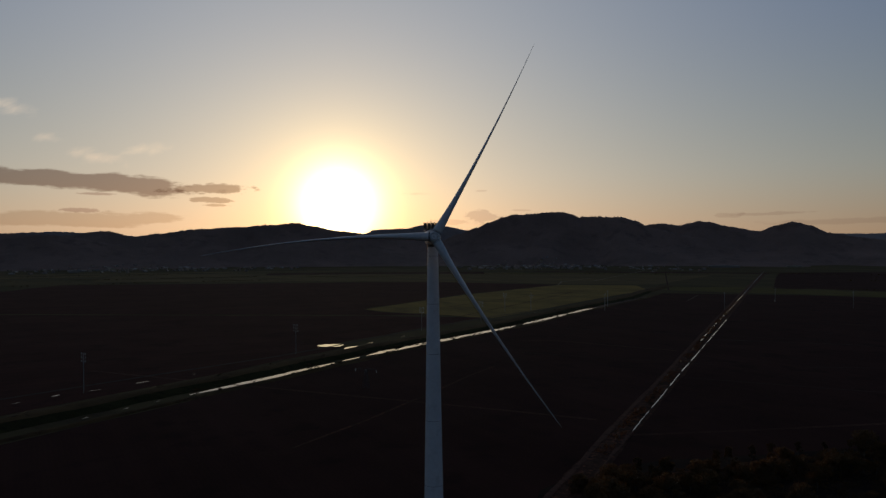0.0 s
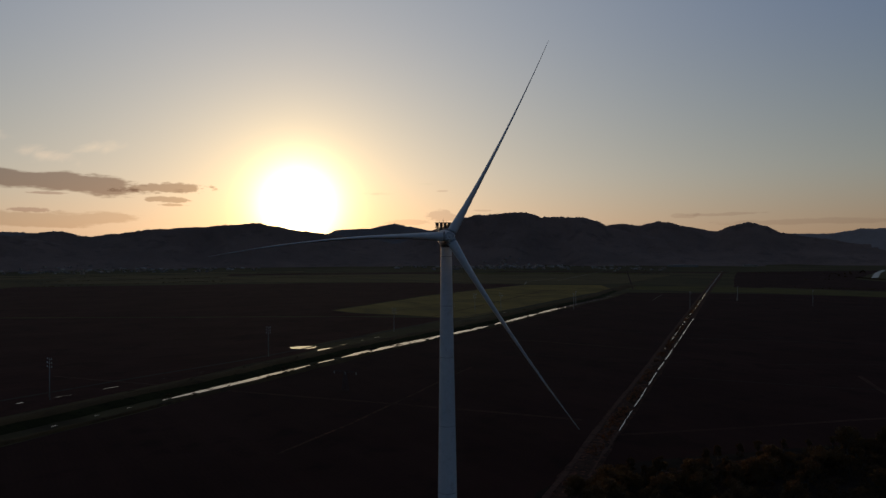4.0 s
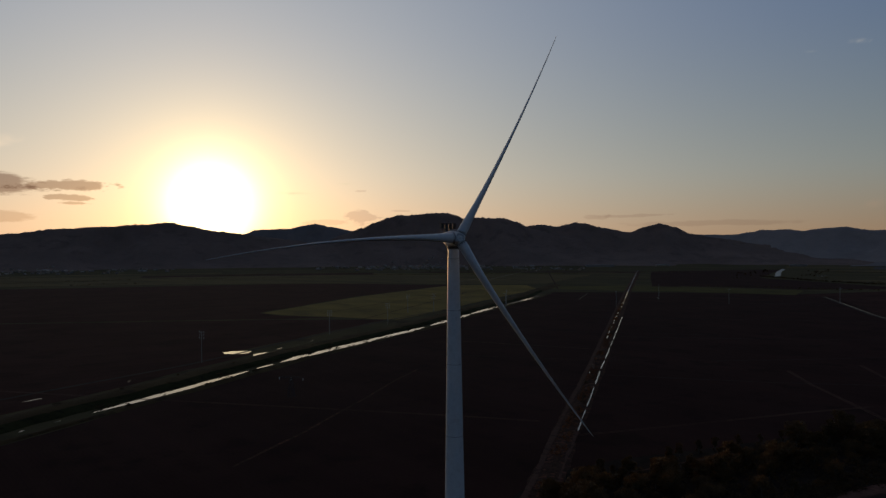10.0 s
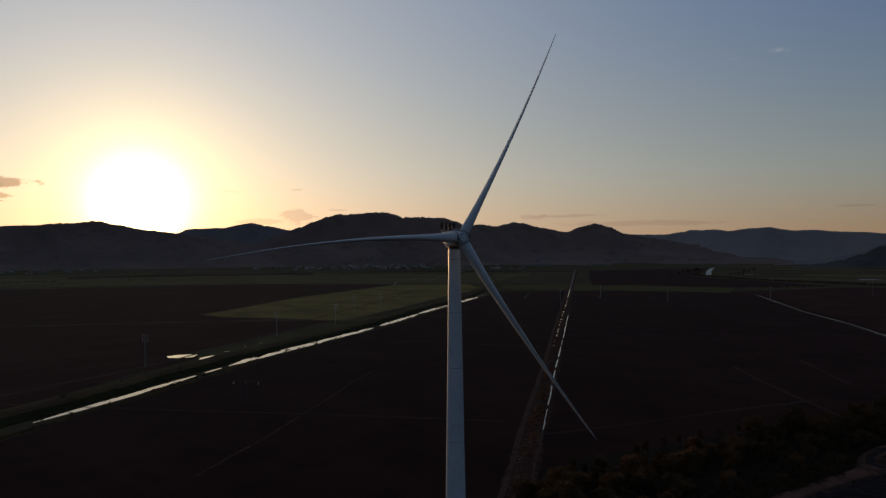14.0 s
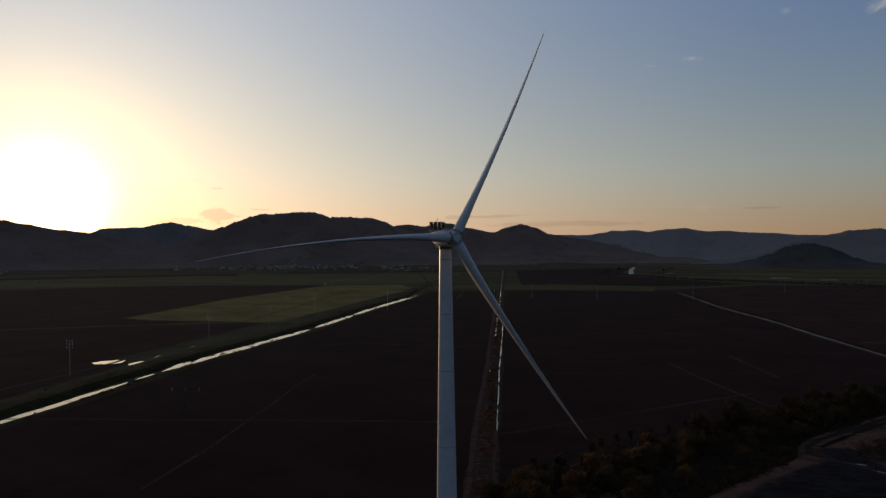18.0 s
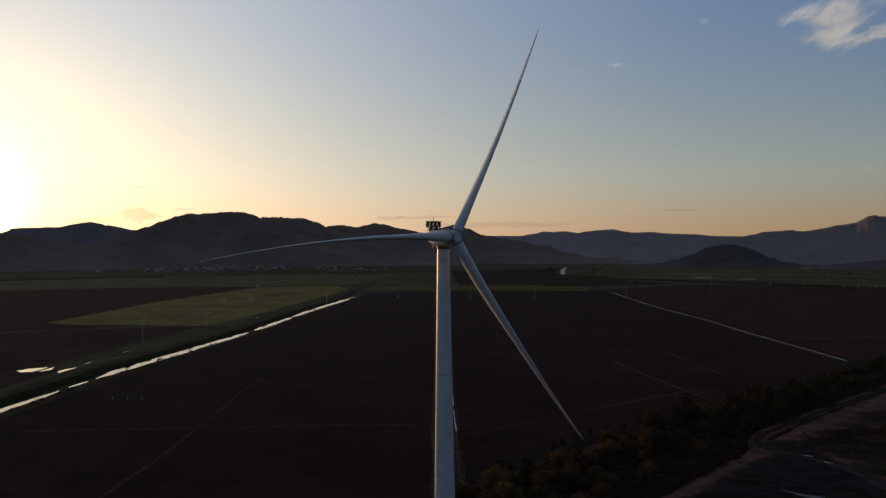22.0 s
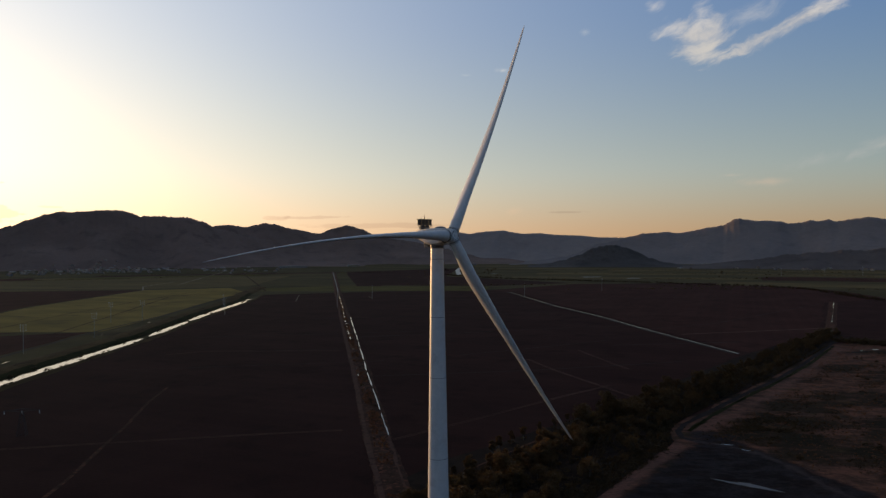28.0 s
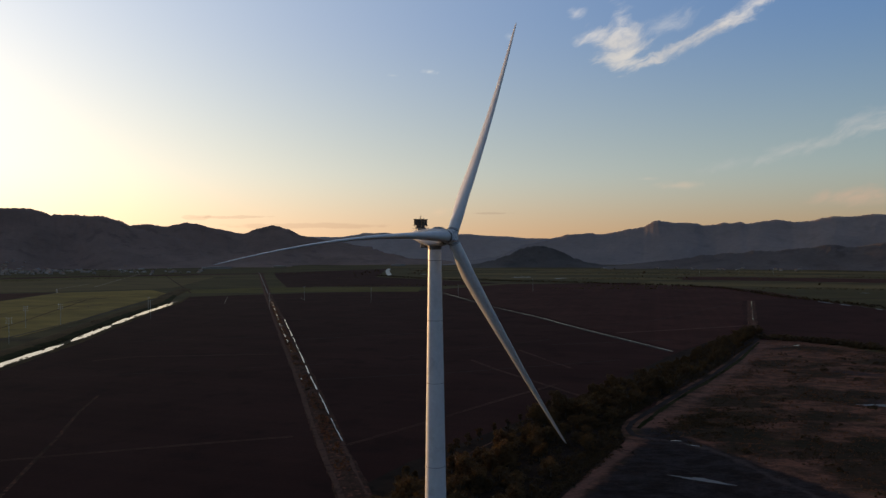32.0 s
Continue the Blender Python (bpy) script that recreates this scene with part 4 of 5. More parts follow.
        tagged(ribbon("ditch_water", pts, [(-0.35, 0.68), (0.35, 0.68)], M_WATER, 3.0, 0.8, 62.0 + i, taper=0.4), "broken stretch of ditch water in reeds", "ditch", kind="structure")


right_side()

# ---- mountains ----
EYE_H = 95.3
SLOPES = []


def ridge(name, label, pivot, crest, far, front, back, mat, seed, step=0.075, spur=0.16, trees=4.0, rows=36, group="", foot=0.0):
    """A forested range seen from round the pivot. crest: (azimuth, elevation above eye level) of its summits and saddles."""
    a0, a1 = crest[0][0], crest[-1][0]
    count = int((a1 - a0) / step)
    verts, faces, columns = [], [], []
    for i in range(count + 1):
        column = ([], [])
        columns.append(column)
        a = a0 + (a1 - a0) * i / count
        k = max(j for j in range(len(crest) - 1) if crest[j][0] <= a + 1e-9)
        f = (a - crest[k][0]) / (crest[k + 1][0] - crest[k][0])
        f = f * f * (3 - 2 * f) * 0.65 + f * 0.35
        el = crest[k][1] + (crest[k + 1][1] - crest[k][1]) * f
        sides = [np.interp(a + k, [c[0] for c in crest], [c[1] for c in crest]) for k in (-1.8, -1.1, -0.5, 0.0, 0.5, 1.1, 1.8)]
        broad = min(el, sum(sides) / 7)
        wave = noise.noise((a * 0.5, seed, 0.0))
        way = (math.sin(radians(a)), math.cos(radians(a)))
        reach = front * (1 + 0.28 * noise.noise((a * 0.28, seed + 5.0, 1.0)))
        for j in range(rows + 1):
            if j <= 26:
                u = j / 26
                d = far - reach * (1 - u)
                gully = abs(noise.noise((a * 0.42 + seed * 3 + u * 0.9, u * 1.1, 2.0))) + 0.5 * abs(noise.noise((a * 0.95 - u * 1.4, u * 2.0 + seed, 4.0)))
                shape = u ** 1.3 * (1 - spur * 3.0 * u * (1 - u) * 2.2 * gully) + 0.10 * math.sin(u * 3.1416) * noise.noise((a * 0.35, u * 2.2, seed + 9.0))
                shape = max(shape, 0.0)
            else:
                u = (j - 26) / (rows - 26)
                d = far + back * u
                shape = (1 - u) ** 1.2
            knob = u ** 2.6 if j <= 26 else 1.0
            h = shape * max(0.0, EYE_H + (far + 60 * wave) * math.tan(radians(broad + (el - broad) * knob)))
            if h > 3:
                q = (way[0] * d * 0.045, way[1] * d * 0.045, seed)
                h += trees * (0.8 * noise.noise(q) + 0.8 * noise.noise((q[0] * 3.1, q[1] * 3.1, seed))) * min(1.0, h / 30) * (1.0 if j > 20 else 0.5)
            column[0].append(d)
            column[1].append(h)
            verts.append((pivot[0] + way[0] * d, pivot[1] + way[1] * d, max(h, foot) - (2.0 if j in (0, rows) else 0.0)))
    for i in range(count):
        for j in range(rows):
            p = i * (rows + 1) + j
            faces.append((p, p + rows + 1, p + rows + 2, p + 1))
    SLOPES.append((pivot, a0, a1, columns))
    ob = new(name, mesh_of(name, verts, faces, mat, True))
    return tagged(ob, label, "mountain", group, "structure")


def slope_height(x, y):
    """Height of the mountain foot at a place."""
    best = 0.0
    for pivot, a0, a1, columns in SLOPES:
        a, d = math.degrees(math.atan2(x - pivot[0], y - pivot[1])), math.hypot(x - pivot[0], y - pivot[1])
        if a0 < a < a1:
            ds, hs = columns[int((a - a0) / (a1 - a0) * (len(columns) - 1))]
            best = max(best, float(np.interp(d, ds, hs, 0.0, 0.0)))
    return best


WEST, MIDDLE, EAST = (-32, -160), (-60, -141), (-92, -109)
ridge("mountain_ridge", "long wooded ridge below the low sun", WEST,
      [(-75, 1.3), (-60, 0.9), (-46, 1.5), (-36, 1.0), (-29, 1.1), (-25.4, 0.95), (-22.4, 1.33), (-20.4, 0.92), (-18.6, 1.15), (-15.9, 1.5), (-13.4, 1.64), (-10.1, 1.86), (-8.6, 2.06), (-7.1, 1.76), (-4.9, 1.38), (-2.5, 1.05), (0.5, 0.7), (4.0, 0.1), (8.0, -1.25)],
      4350, 800, 260, M_FOREST_HAZE, 3.0, trees=6.0)
ridge("mountain_ridge", "low dark wooded foothill", WEST, [(-40, 0.1), (-33, 0.4), (-29.2, 0.7), (-26.3, 1.05), (-24.2, 0.75), (-21.5, 0.3), (-18.0, -0.4), (-14.0, -1.2)], 4100, 600, 200, M_FOREST_HAZE, 5.0)
ridge("mountain_ridge", "far ridge beside the sun, paled for haze", WEST, [(-31, 1.0), (-25.4, 1.25), (-20, 0.9), (-8, 0.8), (-3.1, 1.1), (-1.8, 1.5), (0.5, 1.56), (1.9, 1.86), (2.5, 1.96), (3.1, 1.86), (3.7, 1.74), (5.8, 1.36), (9, 0.8), (12, 0.2)], 4660, 600, 180, M_FOREST_MID_HAZE, 7.0)
ridge("flat_topped_mountain", "broad flat-topped mountain covered in dark forest", MIDDLE,
      [(-1.5, -1.27), (1.0, -0.6), (3.3, 0.35), (5.4, 1.15), (6.7, 1.6), (8.0, 2.12), (9.0, 2.48), (9.85, 2.68), (11.0, 2.68), (12.15, 2.79), (12.84, 2.85), (13.54, 2.84), (14.46, 2.67), (15.1, 2.36), (15.3, 2.46), (16.4, 2.44), (17.5, 2.42), (18.4, 2.36), (18.87, 2.22), (19.6, 2.0), (20.6, 1.5), (22.0, 1.15), (24.0, 0.7), (26.5, 0.2), (29.0, -0.6), (32.0, -1.27)],
      4300, 760, 260, M_FOREST_HAZE, 11.0, trees=6.5)
ridge("mountain_ridge", "wooded hills behind the flat-topped mountain", MIDDLE,
      [(17, 0.9), (19.4, 1.45), (20.1, 1.66), (20.7, 1.76), (21.3, 1.83), (22.1, 1.75), (22.7, 1.63), (23.5, 1.82), (24.1, 1.96), (24.85, 1.86), (26.4, 1.5), (28.4, 1.12), (29.6, 1.55), (30.7, 1.78), (31.8, 1.5), (33.0, 0.95), (35.0, 0.6), (38.0, 0.1), (43.0, -0.7), (46.5, -1.21)], 4520, 700, 200, M_FOREST_HAZE, 13.0)
ridge("mountain_ridge", "blue far range closing the valley, paled for haze", EAST,
      [(30, 0.7), (33, 0.9), (36.6, 0.85), (37.8, 1.03), (38.5, 1.2), (39.3, 1.16), (40.2, 1.21), (41.2, 1.07), (42.2, 1.2), (42.7, 1.25), (44.0, 1.32), (45.0, 1.12), (45.5, 1.04), (46.9, 1.08), (48.2, 0.95), (49.7, 0.88), (52, 0.7), (56, 0.6), (60, 0.5)], 4720, 560, 140, M_FOREST_FAR_HAZE, 17.0, spur=0.1, trees=2.0)
ridge("mountain_range", "long blue mountain range with a pointed summit, paled for haze", EAST,
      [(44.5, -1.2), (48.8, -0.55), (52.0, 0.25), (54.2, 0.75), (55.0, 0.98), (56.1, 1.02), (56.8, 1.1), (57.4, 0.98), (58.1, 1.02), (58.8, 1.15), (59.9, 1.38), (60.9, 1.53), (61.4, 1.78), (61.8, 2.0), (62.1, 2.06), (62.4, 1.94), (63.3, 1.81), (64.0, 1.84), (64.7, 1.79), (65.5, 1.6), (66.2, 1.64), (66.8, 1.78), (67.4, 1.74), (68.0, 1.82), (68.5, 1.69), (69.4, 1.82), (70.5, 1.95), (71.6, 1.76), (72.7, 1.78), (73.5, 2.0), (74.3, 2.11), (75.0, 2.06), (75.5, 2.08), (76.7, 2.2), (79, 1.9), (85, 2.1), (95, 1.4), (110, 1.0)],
      4560, 820, 220, M_FOREST_MID_HAZE, 19.0, spur=0.07, trees=3.5)
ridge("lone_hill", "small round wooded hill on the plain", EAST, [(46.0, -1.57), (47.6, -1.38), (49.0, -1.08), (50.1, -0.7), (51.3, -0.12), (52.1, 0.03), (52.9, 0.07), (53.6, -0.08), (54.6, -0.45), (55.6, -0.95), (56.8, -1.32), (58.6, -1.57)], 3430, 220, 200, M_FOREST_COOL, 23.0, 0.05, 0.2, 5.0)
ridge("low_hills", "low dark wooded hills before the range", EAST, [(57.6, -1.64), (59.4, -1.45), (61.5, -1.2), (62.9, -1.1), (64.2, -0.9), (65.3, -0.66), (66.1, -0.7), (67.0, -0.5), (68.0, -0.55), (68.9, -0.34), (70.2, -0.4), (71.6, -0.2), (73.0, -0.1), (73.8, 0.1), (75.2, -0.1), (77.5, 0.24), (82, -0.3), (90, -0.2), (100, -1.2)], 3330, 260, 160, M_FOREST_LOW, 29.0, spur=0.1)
ridge("mountain_ridge", "wooded hills closing the plain", (0, 0), [(105, 0.8), (120, 1.3), (140, 0.8), (165, 1.5), (190, 0.9), (215, 1.6), (240, 1.0), (265, 1.4), (288, 1.0)], 4400, 800, 250, M_FOREST_HAZE, 31.0, step=0.4)

# ---- wind turbine ----
HUB = Vector((0.1, -4.5, 97.5))
AXIS = Vector((0.079, -0.990, 0.110)).normalized()      # upwind
ACROSS = Vector((0, 0, 1)).cross(AXIS).normalized()
ABOVE = AXIS.cross(ACROSS)
HUB_FRAME = Matrix((ACROSS, ABOVE, AXIS)).transposed().to_4x4()


def blade_mesh(name, bend, span):
    """A feathered blade along +x of the rotor plane (x span, y in-plane, z upwind), bent towards +y."""
    rows, k, first = [], 28, 1.0
    for i in range(65):
        u = i / 64
        r = first + (span - first) * u
        # chord and thickness from a round root to a slender tip
        chord = float(np.interp(u, (0, 0.025, 0.06, 0.10, 0.15, 0.20, 0.30, 0.5, 0.7, 0.85, 0.95, 1.0), (2.2, 2.2, 2.62, 3.08, 3.36, 3.3, 2.92, 2.1, 1.4, 0.94, 0.62, 0.44)))
        thick = float(np.interp(u, (0, 0.025, 0.06, 0.10, 0.15, 0.20, 0.30, 0.5, 0.7, 0.85, 1.0), (2.2, 2.2, 2.0, 1.72, 1.42, 1.2, 0.90, 0.52, 0.30, 0.18, 0.07)))
        if u > 0.97:
            f = math.sqrt(max(0.0, 1 - ((u - 0.97) / 0.03) ** 2)) * 0.9 + 0.1
            chord, thick = chord * f, thick * f
        round_ = max(0.0, 1 - max(0.0, u - 0.025) / 0.13)
        round_ = round_ * round_ * (3 - 2 * round_)
        twist = radians(1.5 + 2 * (1 - u))
        off = bend * u * u
        up = 3.2 * u
        ring = []
        for j in range(k):
            a = 2 * math.pi * j / k
            c = math.cos(a)
            circle = (chord / 2 * c - (chord - 2.2) * 0.2, thick / 2 * math.sin(a))
            foil_c = chord * (0.5 * c + 0.18)
            t = 0.5 - 0.5 * c
            foil_t = thick * 0.5 * math.sin(a) * (0.25 + 0.95 * (1 - t) ** 0.55) * 1.05
            x = circle[0] * round_ + (foil_c - chord * (0.288 + 0.09 * max(0.0, 1 - max(0.0, u - 0.15) / 0.35))) * (1 - round_)
            y = circle[1] * round_ + foil_t * (1 - round_)
            cx, cy = x * math.cos(twist) - y * math.sin(twist), x * math.sin(twist) + y * math.cos(twist)
            ring.append((r, off + cy, up + cx))
        rows.append(ring)
    verts = [v for ring in rows for v in ring]
    faces = [(i * k + j, i * k + (j + 1) % k, (i + 1) * k + (j + 1) % k, (i + 1) * k + j) for i in range(64) for j in range(k)]
    faces += [tuple(range(k))[::-1], tuple(64 * k + j for j in range(k))]
    return mesh_of(name, verts, faces, M_GEL, True)


def tower_radius(z):
    return 1.30 + (95.0 - z) * 0.0165


def wind_turbine():
    top = tagged(new("wind_turbine"), "white three-bladed wind turbine standing still with feathered blades", "wind turbine")
    cuts = [0.3, 18.0, 36.0, 52.0, 68.5, 80.9, 92.8, 95.2]
    for a, b in zip(cuts, cuts[1:]):
        bm = bmesh.new()
        lathe(bm, [(tower_radius(a + (b - a) * k / 4), a + 0.03 + (b - a - 0.06) * k / 4) for k in range(5)], 48, caps=False)
        section = part("tower_section", finish("tower_section", bm, M_PAINT, True), top)
        bm = bmesh.new()
        lathe(bm, [(tower_radius(b) + 0.006, b - 0.04), (tower_radius(b) + 0.015, b), (tower_radius(b) + 0.006, b + 0.04)], 48)
        part("flange_joint", finish("flange_joint", bm, M_SEAM, True), section, "thin dark flange joint")
    bm = bmesh.new()
    lathe(bm, [(5.5, 0.0), (5.5, 0.25), (3.2, 0.5), (3.2, 0.32)], 40)
    part("foundation", finish("foundation", bm, M_CONCRETE), top, "round concrete foundation")
    bm = bmesh.new()
    box(bm, (1.1, 0.12, 2.2), pose(0, -tower_radius(2) - 0.02, 1.9), 0.03)
    part("door", finish("door", bm, M_SEAM), top, "grey steel tower door")
    # yaw ring and nacelle
    back = Matrix.Translation((0, 0, 97.4)) @ pose(0, 0, 0, 0, 0, math.degrees(math.atan2(AXIS.x, -AXIS.y)))
    bm = bmesh.new()
    lathe(bm, [(1.30, 95.0), (1.36, 95.1), (1.36, 95.4), (1.42, 95.5), (1.42, 95.75)], 40)
    part("yaw_ring", finish("yaw_ring", bm, M_SEAM, False), top, "dark yaw bearing ring")
    bm = bmesh.new()
    rings = [(-2.75, 1.40, 1.40, 0.12), (-2.3, 1.68, 1.66, 0.05), (-0.5, 1.80, 1.80, 0.0), (1.2, 1.80, 1.72, 0.02), (2.8, 1.72, 1.40, 0.26), (4.2, 1.60, 1.05, 0.45), (5.0, 1.30, 0.75, 0.55)]
    prev = None
    for y, hx, hz, dz in rings:
        row = []
        for j in range(40):
            a = 2 * math.pi * j / 40
            e = 0.42
            cx, cz = math.copysign(abs(math.cos(a)) ** e, math.cos(a)), math.copysign(abs(math.sin(a)) ** e, math.sin(a))
            row.append(bm.verts.new((hx * cx, y, hz * cz + dz)))
        if prev:
            for j in range(40):
                bm.faces.new((prev[j], prev[(j + 1) % 40], row[(j + 1) % 40], row[j]))
        else:
            bm.faces.new(row[::-1])
        prev = row
    bm.faces.new(prev)
    nacelle = part("nacelle", finish("nacelle", bm, M_PAINT, True), top, at=back)
    bm = bmesh.new()
    bmesh.ops.create_uvsphere(bm, u_segments=28, v_segments=12, radius=1.0, matrix=pose(0, -1.0, 1.72) @ Matrix.Diagonal((1.15, 1.25, 0.42, 1)))
    part("roof_dome", finish("roof_dome", bm, M_DOME, True), nacelle, "dull grey domed roof hatch")
    bm = bmesh.new()
    box(bm, (1.5, 1.3, 1.0), pose(0, 2.5, -1.6), 0.1)
    part("rear_box", finish("rear_box", bm, M_SEAM), nacelle, "dark box under the nacelle tail")
    for x in (-1.75, 1.75):
        bm = bmesh.new()
        tube(bm, (x, 0.2, 1.82), (x, 4.4, 1.82), 0.03)
        for y in (0.3, 1.7, 3.0, 4.3):
            tube(bm, (x, y, 1.4), (x, y, 1.82), 0.03)
        part("roof_rail", finish("roof_rail", bm, M_STEEL), nacelle, "thin steel roof rail")
    # cooler bank on its stand: four radiators above two fans
    rack = part("cooler", bpy.data.meshes.new("cooler"), top, "dark cooler bank above the nacelle roof", back @ pose(0.0, 3.75, 0))
    bm = bmesh.new()
    for x in (-1.45, 1.45):
        for y in (-0.3, 0.3):
            tube(bm, (x * 0.62, y, 1.3), (x, y, 2.52), 0.06)
        tube(bm, (x * 0.62, -1.5, 1.5), (x, -0.3, 2.9), 0.04)
        tube(bm, (x, -0.3, 2.5), (x, 0.3, 2.5), 0.05)
    for y in (-0.3, 0.3):
        tube(bm, (-1.1, y, 1.72), (1.1, y, 1.72), 0.05)
        for z in (2.5, 3.72):
            tube(bm, (-1.95, y, z), (1.95, y, z), 0.045)
    for x in (-1.95, -0.98, 0.0, 0.98, 1.95):
        tube(bm, (x, 0.0, 2.5), (x, 0.0, 3.72), 0.035)
    part("stand", finish("stand", bm, M_RUST), rack)
    for x in (-1.47, -0.49, 0.49, 1.47):
        bm = bmesh.new()
        box(bm, (0.70, 0.26, 1.10), pose(x, 0, 3.11), 0.04)
        for q in range(8):
            box(bm, (0.68, 0.32, 0.03), pose(x, 0, 2.63 + q * 0.137))
        part("radiator", finish("radiator", bm, M_COOLER), rack, "dark finned radiator panel")
    for x in (-0.62, 0.62):
        bm = bmesh.new()
        lathe(bm, [(0.40, -0.32), (0.46, -0.28), (0.46, 0.28), (0.40, 0.32)], 20, pose(x, 0, 2.05, 90))
        part("fan", finish("fan", bm, M_COOLER), rack, "round cooling fan housing")
    bm = bmesh.new()
    tube(bm, (0.0, 0, 3.7), (0.0, 0, 4.25), 0.07)
    tube(bm, (0.0, 0, 4.25), (0.0, 0, 4.75), 0.025)
    tube(bm, (-0.28, 0, 4.3), (0.28, 0, 4.3), 0.02)
    part("wind_vane_mast", finish("wind_vane_mast", bm, M_RUST), rack, "thin wind vane mast")
    bm = bmesh.new()
    tube(bm, (-0.9, 0, 3.7), (-0.9, 0, 4.15), 0.025)
    part("lightning_rod", finish("lightning_rod", bm, M_STEEL), rack, "short steel lightning rod")
    bm = bmesh.new()
    lathe(bm, [(0.10, 0.0), (0.12, 0.12), (0.05, 0.26)], 12, pose(0.9, 0, 3.72))
    part("warning_light", finish("warning_light", bm, M_STEEL), rack, "small aviation warning light")
    # hub: a compact casting with a dished nose plate, and a flange with bolts for each blade
    centre = Matrix.Translation(HUB) @ HUB_FRAME
    bm = bmesh.new()
    lathe(bm, [(1.10, -1.55), (1.28, -1.2), (1.36, -0.6), (1.36, 0.25), (1.24, 0.78), (1.02, 1.08), (0.86, 1.16), (0.80, 1.10), (0.30, 1.16), (0.05, 1.17)], 40)
    hub = part("hub", finish("hub", bm, M_PAINT, True), top, "compact white rotor hub with dark seams", centre)
    bm = bmesh.new()
    lathe(bm, [(1.16, -2.2), (1.26, -2.0), (1.26, -1.6), (1.16, -1.45)], 40)
    part("shaft_ring", finish("shaft_ring", bm, M_SEAM, True), hub, "dark ring behind the hub")
    bm = bmesh.new()
    lathe(bm, [(0.82, 1.10), (0.83, 1.185), (0.88, 1.18), (0.89, 1.10)], 40)
    part("cap_seam", finish("cap_seam", bm, M_SEAM, True), hub, "dark seam round the nose plate")
    bm = bmesh.new()
    lathe(bm, [(0.34, 1.13), (0.36, 1.22), (0.26, 1.26), (0.05, 1.27)], 24)
    part("nose_hatch", finish("nose_hatch", bm, M_PAINT, True), hub, "small round hatch in the nose")
    for angle, bend, span in ((59.0, 2.8, 54.8), (178.8, 5.8, 53.8), (299.4, 3.0, 54.4)):
        turn = centre @ pose(0, 0, 0, 0, 0, angle)
        blade = part("blade", blade_mesh("blade", bend, span), top, "long white feathered blade, slightly curved", turn)
        for r, w in ((1.14, 1.13), (1.44, 1.105)):
            bm = bmesh.new()
            lathe(bm, [(w - 0.05, -0.05), (w + 0.03, -0.04), (w + 0.03, 0.04), (w - 0.05, 0.05)], 36, pose(r, 0, 0.04, 0, 90))
            part("root_ring", finish("root_ring", bm, M_SEAM, False), blade, "dark ring at the blade root")
        bm = bmesh.new()
        lathe(bm, [(1.12, -0.45), (1.18, -0.1), (1.18, 0.22), (1.14, 0.26)], 36, pose(0.82, 0, 0, 0, 90))
        part("root_collar", finish("root_collar", bm, M_PAINT, True), blade, "white collar round the blade root")
        for k in range(24):
            bm = bmesh.new()
            a = 2 * math.pi * k / 24
            tube(bm, (1.18, 1.13 * math.cos(a), 1.13 * math.sin(a)), (1.28, 1.13 * math.cos(a), 1.13 * math.sin(a)), 0.05, 0.05, 6)
            part("bolt", finish("bolt", bm, M_SEAM), blade, "dark root bolt")
        # a row of small fins near the root and dark leading-edge wear
        for k in range(5):
            bm = bmesh.new()
            r = 4.0 + 0.75 * k
            box(bm, (0.30, 0.10, 0.05), pose(r, 0.86 - 0.045 * k, 0.2, 0, 0, -8), 0.01)
            part("vortex_fin", finish("vortex_fin", bm, M_SEAM), blade, "small dark fin on the blade root")
    for angle in (0.0, 60.0, 120.0, 180.0, 240.0, 300.0):
        bm = bmesh.new()
        box(bm, (0.52, 0.05, 0.05), pose(0, 0, 0, 0, 0, angle) @ pose(1.06, 0, 1.00, 0, 44, 0))
        part("panel_seam", finish("panel_seam", bm, M_SEAM), hub, "dark panel seam on the hub")

wind_turbine()

# ---- poles and pylon ----
def power_pole():
    """A tall concrete pole with three pairs of short arms and insulators."""
    top = tagged(new("power_pole"), "tall concrete power pole with three pairs of insulator arms", "power pole", "poles along the canal")
    bm = bmesh.new()
    tube(bm, (0, 0, -0.5), (0, 0, 26.6), 0.25, 0.13, 12)
    part("pole", finish("pole", bm, M_CONCRETE, True), top)
    for z in (20.6, 23.1, 25.6):
        bm = bmesh.new()
        for s in (-1, 1):
            tube(bm, (0, 0, z - 0.25), (2.6 * s, 0, z + 0.15), 0.09, 0.06, 6)
        arm = part("crossarm", finish("crossarm", bm, M_STEEL), top)
        for s in (-1, 1):
            bm = bmesh.new()
            lathe(bm, [(0.08, -0.2), (0.26, 0.0), (0.12, 0.15), (0.26, 0.3), (0.12, 0.45), (0.26, 0.6), (0.08, 0.8)], 10, pose(2.6 * s, 0, z + 0.12))
            part("insulator", finish("insulator", bm, M_GLASS_INS, True), arm, "pale glazed insulator")
    return top


def field_pole(height=25.0):
    """A slender pole with one crossarm and a low fence-like base rail."""
    top = tagged(new("power_pole"), "slender concrete pole with one crossarm in the field", "power pole", "poles across the fields")
    bm = bmesh.new()
    tube(bm, (0, 0, -0.5), (0, 0, height), 0.28, 0.15, 10)
    part("pole", finish("pole", bm, M_CONCRETE, True), top)
    bm = bmesh.new()
    tube(bm, (-1.9, 0, height - 1.0), (1.9, 0, height - 1.0), 0.1, 0.1, 6)
    arm = part("crossarm", finish("crossarm", bm, M_STEEL), top)
    for x in (-1.8, 0.0, 1.8):
        bm = bmesh.new()
